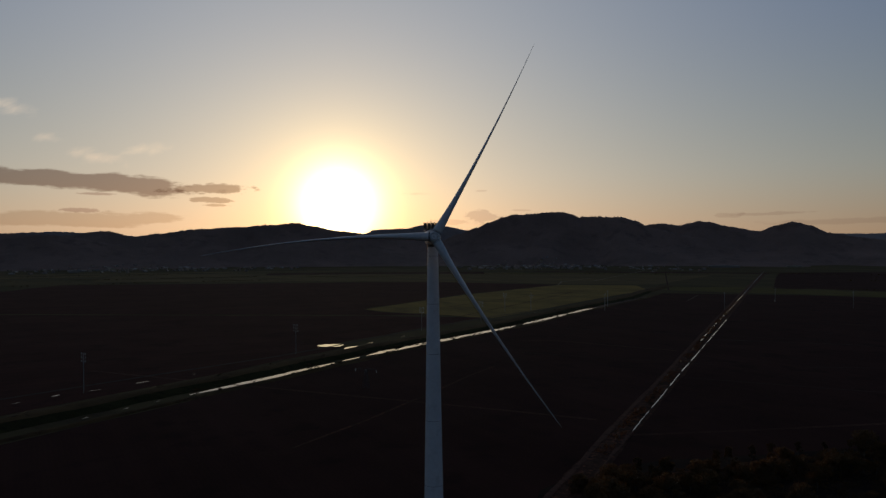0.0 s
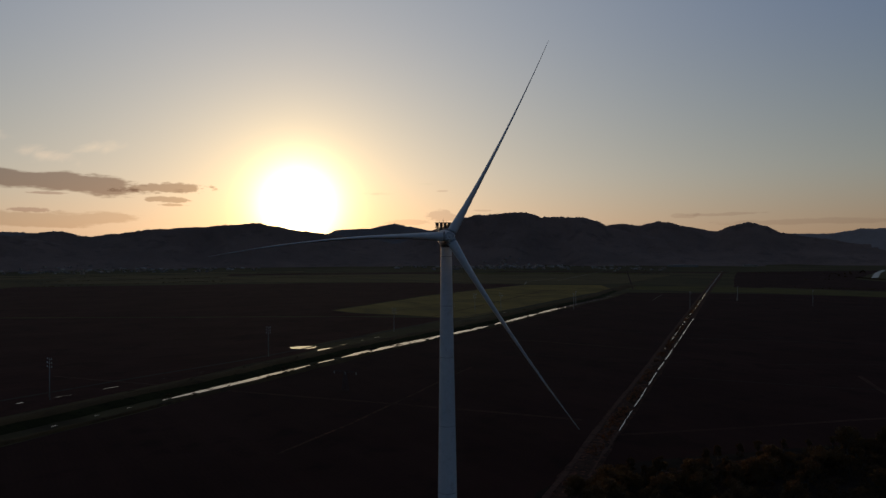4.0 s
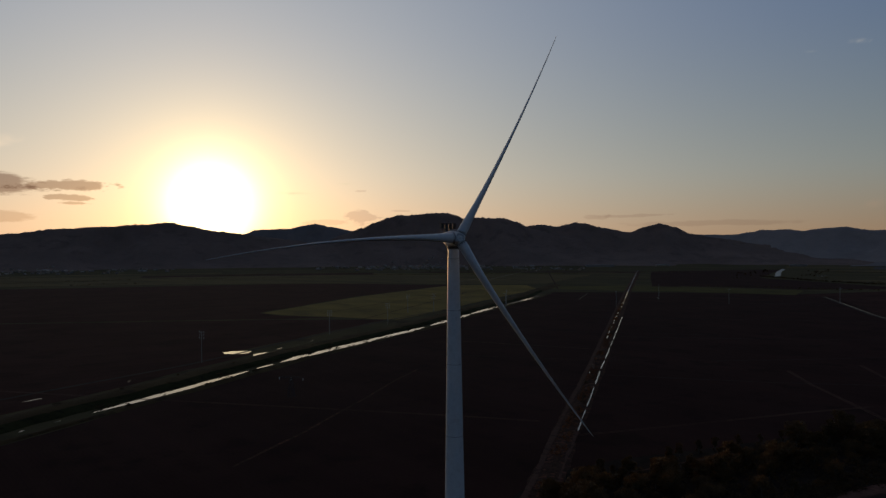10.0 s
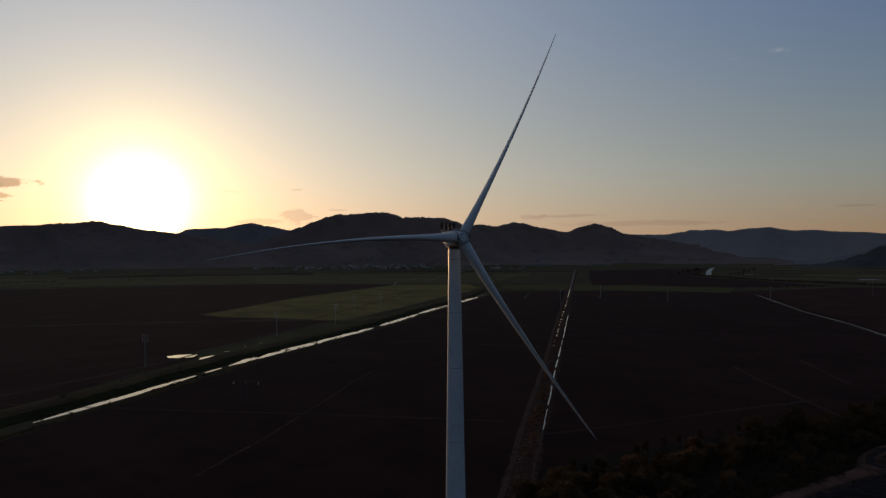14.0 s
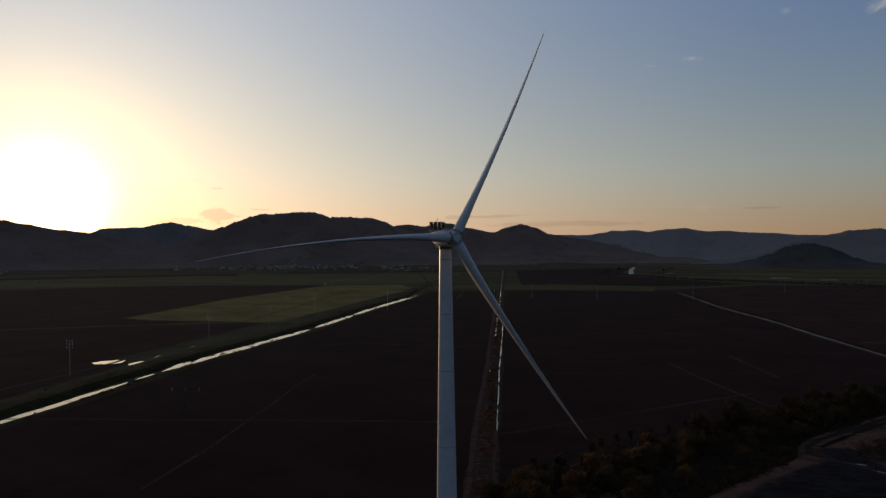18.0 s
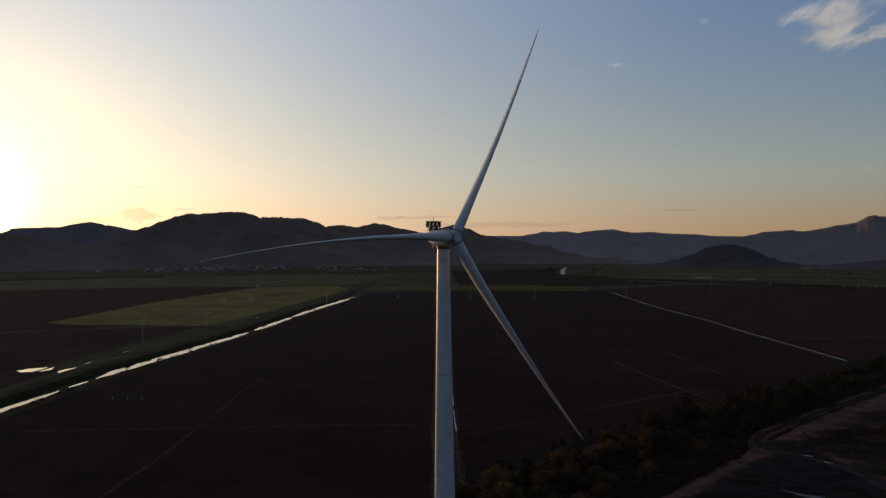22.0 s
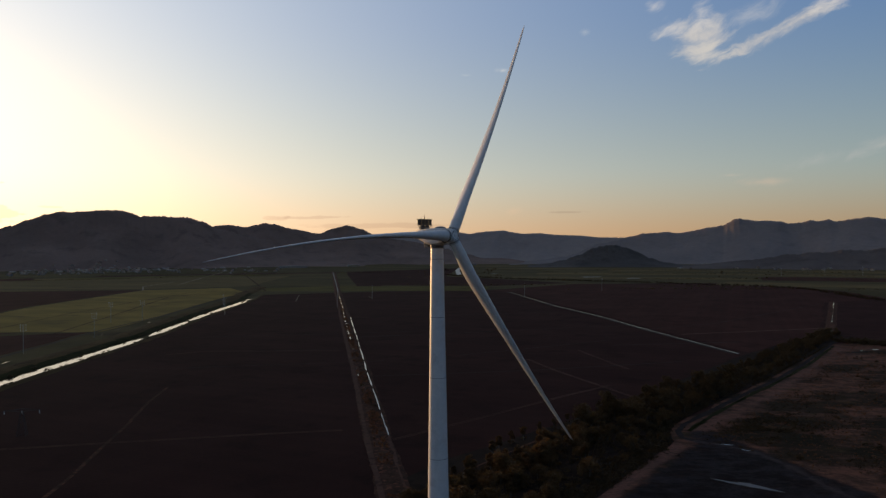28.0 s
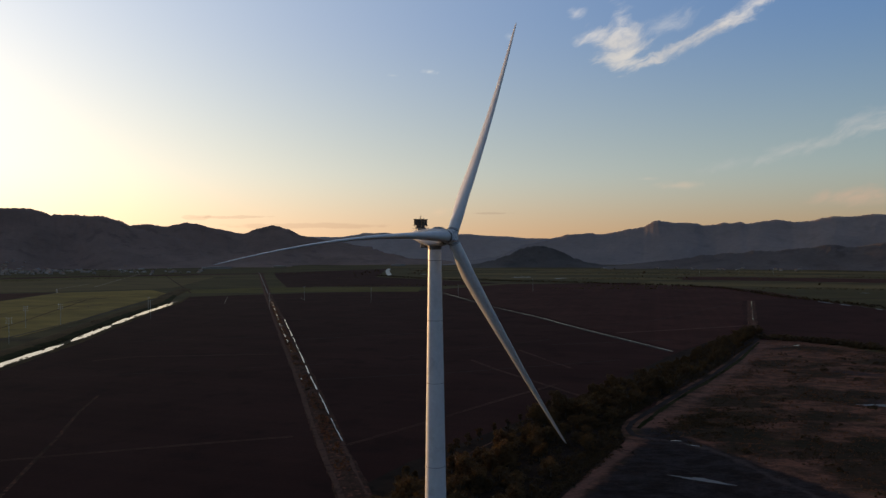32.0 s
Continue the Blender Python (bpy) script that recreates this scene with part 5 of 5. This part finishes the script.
        lathe(bm, [(0.05, 0.0), (0.15, 0.1), (0.07, 0.22), (0.15, 0.34), (0.05, 0.46)], 10, pose(x, 0, height - 0.95 + (1.0 if x == 0 else 0)))
        part("insulator", finish("insulator", bm, M_GLASS_INS, True), arm, "pale glazed insulator")
    return top


def place_poles():
    first = power_pole()
    spots = [(-218, 298, 50), (-104, 457, 50), (13, 624, 50), (90, 704, 48), (142, 852, 40), (181, 853, 46), (-330, 140, 50)]
    first.matrix_basis = pose(spots[0][0], spots[0][1], 0, 0, 0, spots[0][2] - 90)
    for x, y, turn in spots[1:]:
        copy_thing(first, pose(x, y, 0, 0, 0, turn - 90))
    first = field_pole()
    spots = [(292, 851, 0), (315, 915, 0), (476, 853, 0), (675, 849, 0), (855, 811, 0), (1109, 830, 0), (621, 974, 0), (2214, 832, 20), (2378, 783, 20), (2091, 910, 20), (2490, 727, 20), (2260, 740, 20)]
    first.matrix_basis = pose(spots[0][0], spots[0][1], 0, 0, 0, -30)
    for x, y, turn in spots[1:]:
        copy_thing(first, pose(x, y, 0, 0, 0, turn - 30))


place_poles()


def pylon():
    """A T-shaped lattice pylon with a wide arm and three hanging insulator strings."""
    top = tagged(new("lattice_pylon"), "grey steel lattice pylon with a wide crossarm in a bare field", "pylon")
    high, wide = 12.5, 8.6
    for a in (-1, 1):
        for b in (-1, 1):
            bm = bmesh.new()
            tube(bm, (2.2 * a, 1.6 * b, -0.3), (0.7 * a, 0.6 * b, high), 0.1, 0.08, 5)
            part("leg", finish("leg", bm, M_RUST), top)
    for k in range(6):
        z0, z1 = high * k / 6, high * (k + 1) / 6
        f0, f1 = 1 - k / 6, 1 - (k + 1) / 6
        bm = bmesh.new()
        for a in (-1, 1):
            for s in (-1, 1):
                tube(bm, (s * (0.7 + 1.5 * f0), a * (0.6 + f0), z0), (-s * (0.7 + 1.5 * f1), a * (0.6 + f1), z1), 0.05, 0.05, 4)
                tube(bm, (a * (0.7 + 1.5 * f0), s * (0.6 + f0), z0), (a * (0.7 + 1.5 * f1), -s * (0.6 + f1), z1), 0.05, 0.05, 4)
        part("bracing", finish("bracing", bm, M_RUST), top)
    bm = bmesh.new()
    for s in (-1, 1):
        for b in (-0.6, 0.6):
            tube(bm, (0, b, high), (wide * s, 0, high + 0.6), 0.07, 0.06, 5)
            tube(bm, (0, b, high + 1.4), (wide * s, 0, high + 0.7), 0.07, 0.06, 5)
        for k in range(1, 6):
            x = wide * s * k / 6
            tube(bm, (x, 0, high + 0.1), (x, 0, high + 1.3 - 0.1 * k), 0.05, 0.05, 4)
    part("crossarm", finish("crossarm", bm, M_RUST), top)
    for x in (-wide + 0.4, 0.0, wide - 0.4):
        bm = bmesh.new()
        lathe(bm, [r for k in range(8) for r in ((0.05, -0.22 * k), (0.2, -0.22 * k - 0.1))][::-1], 10, pose(x, 0, high + 0.4))
        part("insulator_string", finish("insulator_string", bm, M_GLASS_INS), top, "pale hanging insulator string")
    top.matrix_basis = pose(-33, 299, 0, 0, 0, -28)


pylon()

# ---- trees and bushes ----
def leaves(rng, clumps, count, size, squash=0.75):
    """Many small tilted leaf sprays gathered into clumps of uneven size."""
    verts, faces = [], []
    for cx, cy, cz, r in clumps:
        for _ in range(count):
            d = Vector((rng.gauss(0, 1), rng.gauss(0, 1), rng.gauss(0, 1)))
            d = d.normalized() * r * rng.random() ** 0.4
            p = Vector((cx + d.x, cy + d.y, cz + d.z * squash))
            u = Vector((rng.gauss(0, 1), rng.gauss(0, 1), rng.gauss(0, 0.6))).normalized()
            w = u.cross(Vector((rng.gauss(0, 1), rng.gauss(0, 1), rng.gauss(0, 1)))).normalized()
            s = size * rng.uniform(0.6, 1.4)
            k = len(verts)
            verts += [p - u * s, p + w * s * 0.55, p + u * s, p - w * s * 0.5 + Vector((0, 0, 0.15 * s))]
            faces.append((k, k + 1, k + 2, k + 3))
    return verts, faces


def tree_kind(seed, high, spread, mat):
    """Trunk with limbs, and a crown of leaf sprays, as two meshes."""
    rng = random.Random(seed)
    bm = bmesh.new()
    fork = high * rng.uniform(0.25, 0.4)
    lean = (rng.uniform(-0.3, 0.3), rng.uniform(-0.3, 0.3))
    tube(bm, (0, 0, -0.3), (lean[0], lean[1], fork), 0.03 * high, 0.02 * high, 8)
    clumps = []
    for k in range(rng.randint(6, 8)):
        a = 2 * math.pi * k / 7 + rng.uniform(-0.4, 0.4)
        r, z = spread * rng.uniform(0.3, 0.8), high * rng.uniform(0.5, 0.88)
        tube(bm, (lean[0], lean[1], fork * rng.uniform(0.8, 1.0)), (r * math.cos(a), r * math.sin(a), z), 0.012 * high, 0.004 * high, 5)
        clumps.append((r * math.cos(a), r * math.sin(a), z, spread * rng.uniform(0.35, 0.55)))
    clumps.append((lean[0], lean[1], high * 0.9, spread * 0.36))
    clumps.append((0, 0, high * 0.6, spread * 0.6))
    for _ in range(9):
        a, r = rng.uniform(0, 6.28), spread * rng.uniform(0.4, 1.0)
        clumps.append((r * math.cos(a), r * math.sin(a), high * rng.uniform(0.1, 0.8), spread * rng.uniform(0.2, 0.4)))
    v, f = leaves(rng, clumps, 130, 0.036 * high)
    return finish("trunk", bm, M_BARK, True), mesh_of("crown", v, f, mat)


TREE_KINDS = [tree_kind(s, h, w, M_LEAF) for s, h, w in ((1, 9.0, 4.6), (2, 7.5, 4.4), (3, 10.5, 4.8), (4, 6.5, 4.2), (5, 8.5, 5.2), (6, 11.5, 4.6), (7, 7.0, 3.6), (8, 5.5, 4.0), (9, 13.0, 3.1), (10, 15.0, 3.4), (11, 11.5, 2.7))]


def plant_tree(kind, x, y, size, turn, label, group):
    trunk, crown = TREE_KINDS[kind]
    top = tagged(new("tree"), label, "tree", group)
    top.matrix_basis = pose(x, y, 0, 0, 0, turn) @ Matrix.Diagonal((size, size, size, 1))
    part("trunk", trunk, top)
    part("crown", crown, top)


def belt_edge(x):
    """y of the belt's edge towards the road and the sandy strip."""
    line = ((56, 38), (122, 57), (157, 66), (205, 77.5), (222, 90), (240, 99), (279, 107), (336, 117), (402, 127), (481, 143), (605, 169), (760, 206))
    for (x0, y0), (x1, y1) in zip(line, line[1:]):
        if x <= x1:
            return y0 + (y1 - y0) * (x - x0) / (x1 - x0)
    return line[-1][1]


def tree_belt():
    rng = random.Random(21)
    count, beyond = 0, []
    while count < 400:
        f = rng.random() ** 1.3
        x, y = 62 + 640 * f, 82 + 118 * f + 6 * math.sin(f * 9)
        half = 27 * (1 - f) + 8
        off = rng.uniform(-1, 1)
        x, y = x - 0.18 * off * half, y + off * half
        if y > 100 + 0.27 * (x - 80) and x < 290 or y < belt_edge(x) + 3.2:
            continue
        kind = rng.randrange(11)
        size = rng.choice((0.6, 0.75, 0.85, 0.95, 1.15)) * rng.uniform(0.85, 1.15) * (1.05 - 0.25 * abs(off)) * (0.72 if kind > 7 else 1.0)
        count += 1
        if f < 0.45:
            tall = size > 0.95
            plant_tree(kind, x, y, size, rng.uniform(0, 360), "tall dark leafy tree standing above the hedge belt" if tall else "dark leafy tree in a dense hedge belt", "trees of the hedge belt")
        else:
            h = 8.0 * size
            for k in range(7):
                r = 0.32 * h * rng.random()
                a = rng.uniform(0, 6.28)
                beyond.append((x + r * math.cos(a), y + r * math.sin(a), h * rng.uniform(0.25, 0.85), h * rng.uniform(0.16, 0.28)))
    for k, (x, y) in enumerate(((82, 104), (88, 107), (94, 108), (127, 120), (134, 123), (147, 128), (156, 129), (170, 131), (184, 134), (198, 137), (214, 141), (232, 143), (250, 149), (120, 104), (150, 108), (186, 118), (226, 128), (268, 140))):
        plant_tree(8 + k % 3, x, y, rng.uniform(0.42, 0.62), rng.uniform(0, 360), "tall slender feathery tree at the edge of the belt", "trees of the hedge belt")
    far_part = new("tree_belt", mesh_of("tree_belt", *leaves(rng, beyond, 90, 0.34), M_LEAF))
    tagged(far_part, "far end of the dense dark tree belt", "trees", kind="stuff")
    for x, y in ((3420, 1945), (3450, 1890)):
        plant_tree(4, x, y, 2.2, rng.uniform(0, 360), "large round tree alone on the far plain", "scattered trees")
    # bushes and saplings between the trees
    clumps = []
    while len(clumps) < 1500:
        f = rng.random() ** 1.2
        half = 27 * (1 - f) + 8
        off = rng.uniform(-1, 1)
        x, y = 58 + 645 * f - 0.18 * off * half, 84 + 118 * f + 6 * math.sin(f * 9) + off * half
        if y > 104 + 0.27 * (x - 80) and x < 290 or y < belt_edge(x) + 2.2:
            continue
        h = rng.uniform(1.2, 4.5) * (1.1 - 0.5 * abs(off))
        clumps.append((x, y, h * 0.5, h * 0.75))
    while len(clumps) < 2050:
        # low thicket along the open edge
        x = rng.uniform(84, 300)
        h = rng.uniform(0.8, 2.4)
        clumps.append((x, belt_edge(x) + 1.2 + abs(rng.gauss(0, 6.5)), h * 0.45, h * 0.8))
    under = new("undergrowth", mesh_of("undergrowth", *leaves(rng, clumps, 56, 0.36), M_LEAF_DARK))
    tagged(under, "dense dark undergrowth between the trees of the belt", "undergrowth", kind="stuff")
    for x, y, size in ((1520, 1660, 0.8), (1580, 1720, 0.9), (1680, 1790, 1.0), (1790, 1900, 1.1), (1400, 1740, 0.9), (1440, 1800, 0.9), (1540, 1920, 1.0), (1620, 2020, 1.0), (1720, 2120, 1.1), (1900, 2050, 1.1)):
        for k in range(3):
            plant_tree(rng.randrange(8), x + rng.uniform(-50, 50), y + rng.uniform(-40, 40), 0.75 * size * rng.uniform(0.8, 1.2), rng.uniform(0, 360), "dark tree beside the river bend", "trees by the river")
    for _ in range(12):
        a, d = radians(rng.uniform(46, 76)), rng.uniform(1700, 3300)
        plant_tree(rng.randrange(8), -92 + d * math.sin(a), -109 + d * math.cos(a), rng.uniform(0.5, 0.95), rng.uniform(0, 360), "single tree on the far green plain", "scattered trees")


tree_belt()


def far_hedges():
    """Hedge lines and thickets far out on the plain, too far to tell bush from bush."""
    rng = random.Random(51)
    clumps = []
    lines = []
    for a0, a1, d0, d1 in ((36, 62, 1750, 1700), (44, 78, 2050, 2250), (50, 80, 2500, 2350), (40, 70, 2900, 2700), (48, 82, 1500, 1750), (-30, 2, 2350, 2250), (-28, 10, 2700, 2550), (5, 30, 2400, 2500), (-32, -8, 1950, 2050), (10, 26, 2750, 2800), (30, 48, 2650, 2600), (34, 44, 2150, 2300), (55, 76, 3150, 2950)):
        lines.append([(-70 + (d0 + (d1 - d0) * k / 6) * math.sin(radians(a0 + (a1 - a0) * k / 6)) + rng.uniform(-40, 40), -130 + (d0 + (d1 - d0) * k / 6) * math.cos(radians(a0 + (a1 - a0) * k / 6)) + rng.uniform(-60, 60)) for k in range(7)])
    for line in lines:
        for p, d in along(line, 7.0):
            a, far = math.degrees(math.atan2(p.x + 90, p.y + 105)), math.hypot(p.x + 90, p.y + 105)
            if noise.noise((p.x * 0.006, p.y * 0.006, 3.0)) > -0.05 and not (38.0 < a < 43.0 and far > 2200):
                h = rng.uniform(1.2, 3.2) * (1.8 if rng.random() < 0.05 else 1.0)
                clumps.append((p.x + rng.uniform(-6, 6), p.y + rng.uniform(-14, 14), h * 0.4, h * 1.1))
    ob = new("hedge_lines", mesh_of("hedge_lines", *leaves(rng, clumps, 16, 1.2, 0.5), M_HEDGE_HAZE))
    tagged(ob, "dark hedge lines across the far plain", "hedge", kind="stuff")


far_hedges()


def bush_kind(seed, high):
    rng = random.Random(seed)
    clumps = [(rng.uniform(-1, 1) * high * 0.7, rng.uniform(-1, 1) * high * 0.7, high * rng.uniform(0.25, 0.6), high * rng.uniform(0.3, 0.5)) for _ in range(6)]
    return mesh_of("bush", *leaves(rng, clumps, 34, 0.12 * high, 0.8), M_LEAF_DARK)


BUSHES = [bush_kind(s, h) for s, h in ((1, 2.0), (2, 2.6), (3, 1.6), (4, 3.0))]


def bushes():
    rng = random.Random(31)

    def plant(x, y, size, label, group, z=0.0):
        ob = tagged(new("bush", BUSHES[rng.randrange(4)]), label, "bush", group)
        ob.matrix_basis = pose(x, y, z, 0, 0, rng.uniform(0, 360)) @ Matrix.Diagonal((size, size, size, 1))

    for p, d in along(CANAL, 9.0):
        if rng.random() < 0.8:
            off = rng.choice((-1, 1)) * rng.uniform(5.5, 10.0)
            plant(p.x + d.y * off, p.y - d.x * off, rng.uniform(0.4, 1.0), "low dark bush on the canal bank", "bushes along the canal", 0.3)
        if rng.random() < 0.3:
            off = rng.uniform(-34, -14)
            plant(p.x + d.y * off, p.y - d.x * off, rng.uniform(0.4, 1.0), "dark bush on the grassy levee", "bushes on the levee", 2.0)
    edge = [(1400, 1700), (1352, 1440), (1362, 1262), (1405, 1112), (1462, 912), (1452, 840), (1496, 712), (1455, 560), (1362, 462), (1268, 376), (1140, 185), (1040, 90)]
    clumps = []
    for p, d in along(edge, 6.0) + along([(648, 172), (654, 132), (645, 95), (636, 62), (610, 10)], 1.2):
        for _ in range(rng.randint(1, 4)):
            h = rng.uniform(1.6, 6.0)
            clumps.append((p.x + rng.uniform(-12, 14), p.y + rng.uniform(-10, 10), h * 0.45, h * 0.6))
    row = new("creek_scrub", mesh_of("creek_scrub", *leaves(rng, clumps, 40, 0.8), M_LEAF_DARK))
    tagged(row, "uneven row of dark bushes along the creek", "scrub", kind="stuff")
    for _ in range(110):
        f = rng.random()
        x, y = rng.uniform(215, 560), rng.uniform(-60, 110)
        if y < 0.25 * x - 25:
            plant(x, y, rng.uniform(0.4, 1.3), "low scrub bush on waste ground", "scrub on the waste ground")
    for p, d in along([(120, 195), (190, 322), (262, 448), (330, 570)], 9.0):
        off = rng.uniform(-7, 0)
        plant(p.x + d.y * off, p.y - d.x * off, rng.uniform(0.3, 0.7), "small dry bush between the ditches", "bushes between the ditches", 0.3)


bushes()


def dry_grass():
    """Tufts of dead grass and dark weeds on the waste ground, and reeds between the ditches."""
    rng = random.Random(61)
    clumps, weeds, reeds, rushes = [], [], [], []
    for p, d in along(CANAL, 0.9):
        for side in (-1, 1):
            if noise.noise((p.x * 0.04, p.y * 0.04, 5.0 * side)) + rng.uniform(-0.2, 0.2) > 0.3:
                off = side * (rng.uniform(3.6, 6.0) + 0.002 * p.y)
                rushes.append((p.x + d.y * off, p.y - d.x * off, 0.4, rng.uniform(0.4, 1.1)))
    while len(clumps) < 5200:
        x, y = rng.uniform(180, 640), rng.uniform(-70, 170)
        if y < 0.235 * x + 16 and not (x < 196 + 0.42 * (y + 12) + 6) and noise.noise((x * 0.03, y * 0.05, 1.0)) + rng.uniform(-0.4, 0.4) > 0:
            clumps.append((x, y, 0.3, rng.uniform(0.5, 1.5)))
    while len(weeds) < 1500:
        x, y = rng.uniform(190, 620), rng.uniform(-70, 150)
        if y < 0.235 * x + 10 and not (x < 196 + 0.42 * (y + 12) + 6) and noise.noise((x * 0.018 + 7, y * 0.03, 2.0)) > 0.14:
            weeds.append((x, y, 0.4, rng.uniform(0.6, 1.8)))
    for p, d in along([(94, 49), (122, 57), (157, 66), (181, 71.5), (205, 77.5), (212, 81)], 0.35) + along([(222, 91), (240, 100), (279, 108), (336, 118), (402, 128), (481, 144), (605, 170)], 0.6):
        off = rng.gauss(-0.6, 0.9)
        if noise.noise((p.x * 0.11, p.y * 0.11, 4.0)) > -0.2:
            weeds.append((p.x + d.y * off, p.y - d.x * off, 0.3, rng.uniform(0.5, 1.6)))
    while len(weeds) < 3300:
        x, y = rng.gauss(268, 17), rng.gauss(64, 8)
        if noise.noise((x * 0.06 + 3, y * 0.09, 6.0)) > -0.1:
            weeds.append((x, y, 0.4, rng.uniform(0.5, 1.7)))
    for p, d in along([(30, 40), (70, 112), (155, 263), (266, 460), (402, 702), (560, 982)], 0.8):
        off = rng.uniform(-6.0, 0.6)
        if noise.noise((p.x * 0.05, p.y * 0.05, 9.0)) > -0.1:
            reeds.append((p.x + d.y * off, p.y - d.x * off, 0.8, rng.uniform(0.4, 1.1)))
    tagged(new("dry_grass", mesh_of("dry_grass", *leaves(rng, clumps, 7, 0.3, 0.4), M_DRY_GRASS)), "dead brown grass tufts on waste ground", "grass", kind="stuff")
    tagged(new("rushes", mesh_of("rushes", *leaves(rng, rushes, 10, 0.4, 0.9), M_LEAF_DARK)), "dark rushes along the edges of the canal", "rushes", kind="stuff")
    tagged(new("weeds", mesh_of("weeds", *leaves(rng, weeds, 10, 0.35, 0.5), M_LEAF_DARK)), "dark weeds in patches on waste ground", "weeds", kind="stuff")
    tagged(new("reeds", mesh_of("reeds", *leaves(rng, reeds, 14, 0.35, 0.8), M_DRY_GRASS)), "rusty dry reeds between the ditches", "reeds", kind="stuff")


dry_grass()

# ---- town ----
def gable(w, l, h, rise, over=0.4):
    bm = bmesh.new()
    box(bm, (w, l, h), pose(0, 0, h / 2))
    for s in (-1, 1):
        v = [bm.verts.new((-w / 2, s * l / 2, h)), bm.verts.new((w / 2, s * l / 2, h)), bm.verts.new((0, s * l / 2, h + rise))]
        bm.faces.new(v)
    walls = finish("wall", bm, M_HOUSE)
    bm = bmesh.new()
    slope = math.hypot(w / 2 + over, rise)
    turn = math.degrees(math.atan2(rise, w / 2 + over))
    for s in (-1, 1):
        box(bm, (slope, l + 2 * over, 0.18), pose(s * (w / 4 + over / 2), 0, h + rise / 2 - 0.02, 0, s * turn, 0))
    return walls, bm


def town():
    rng = random.Random(41)
    kinds = []
    for w, l, h, rise, mat in ((8, 11, 3.4, 1.9, M_ROOF), (9, 9, 6.0, 2.0, M_ROOF), (7, 14, 3.2, 1.5, M_ROOF_GREY), (12, 22, 4.5, 2.2, M_ROOF_GREY), (10, 12, 6.4, 2.2, M_ROOF)):
        walls, bm = gable(w, l, h, rise)
        kinds.append((walls, finish("roof", bm, mat), l, h))
    bm = bmesh.new()
    box(bm, (1.1, 0.1, 2.1), pose(0, 0, 1.05))
    door = finish("door", bm, M_BARK)
    bm = bmesh.new()
    box(bm, (1.6, 0.1, 1.2), pose(0, 0, 1.7))
    pane = finish("window", bm, M_GLASS)

    def build(x, y, turn, kind, size=1.0):
        walls, roof, l, h = kinds[kind]
        top = tagged(new("house"), "small pale house with a pitched roof at the mountain foot", "house", "houses of the town")
        top.matrix_basis = pose(x, y, max(0.0, slope_height(x, y) - 1.0), 0, 0, turn) @ Matrix.Diagonal((size, size, size, 1))
        part("wall", walls, top)
        part("roof", roof, top)
        part("door", door, top, at=pose(0.6, -l / 2 - 0.02, 0))
        part("window", pane, top, at=pose(-1.8, -l / 2 - 0.02, 0))

    for a0, a1, d0, d1, count in ((-30, -8, 2900, 3520, 90), (-23.5, -16, 3050, 3640, 60), (3, 24, 2850, 3560, 65), (7, 17, 2950, 3560, 90), (9, 14.5, 3100, 3640, 60), (20, 25, 2700, 3100, 12), (56, 72, 2900, 3080, 18)):
        for _ in range(count):
            a, d = radians(rng.uniform(a0, a1)), d0 + (d1 - d0) * rng.random() ** 0.7
            build(-45 + d * math.sin(a), -150 + d * math.cos(a), math.degrees(-a) + rng.uniform(-50, 50), rng.randrange(5), rng.uniform(0.8, 1.2))
    for i, (a, d, w, l, h) in enumerate(((-21.6, 3330, 26, 60, 9), (26.2, 3380, 130, 30, 8), (59.6, 3650, 120, 32, 7), (-24.0, 3120, 40, 22, 7), (31.0, 3500, 60, 24, 7), (40.5, 3600, 70, 26, 7))):
        a = radians(a)
        walls, bm = gable(w, l, h, 2.5, 0.8)
        top = tagged(new("long_shed"), "long pale industrial shed with a sheet roof", "shed", "sheds at the town edge")
        top.matrix_basis = pose(-60 + d * math.sin(a), -140 + d * math.cos(a), 0, 0, 0, math.degrees(-a) + 8)
        part("wall", walls, top)
        part("roof", finish("roof", bm, M_ROOF_GREY), top)


town()
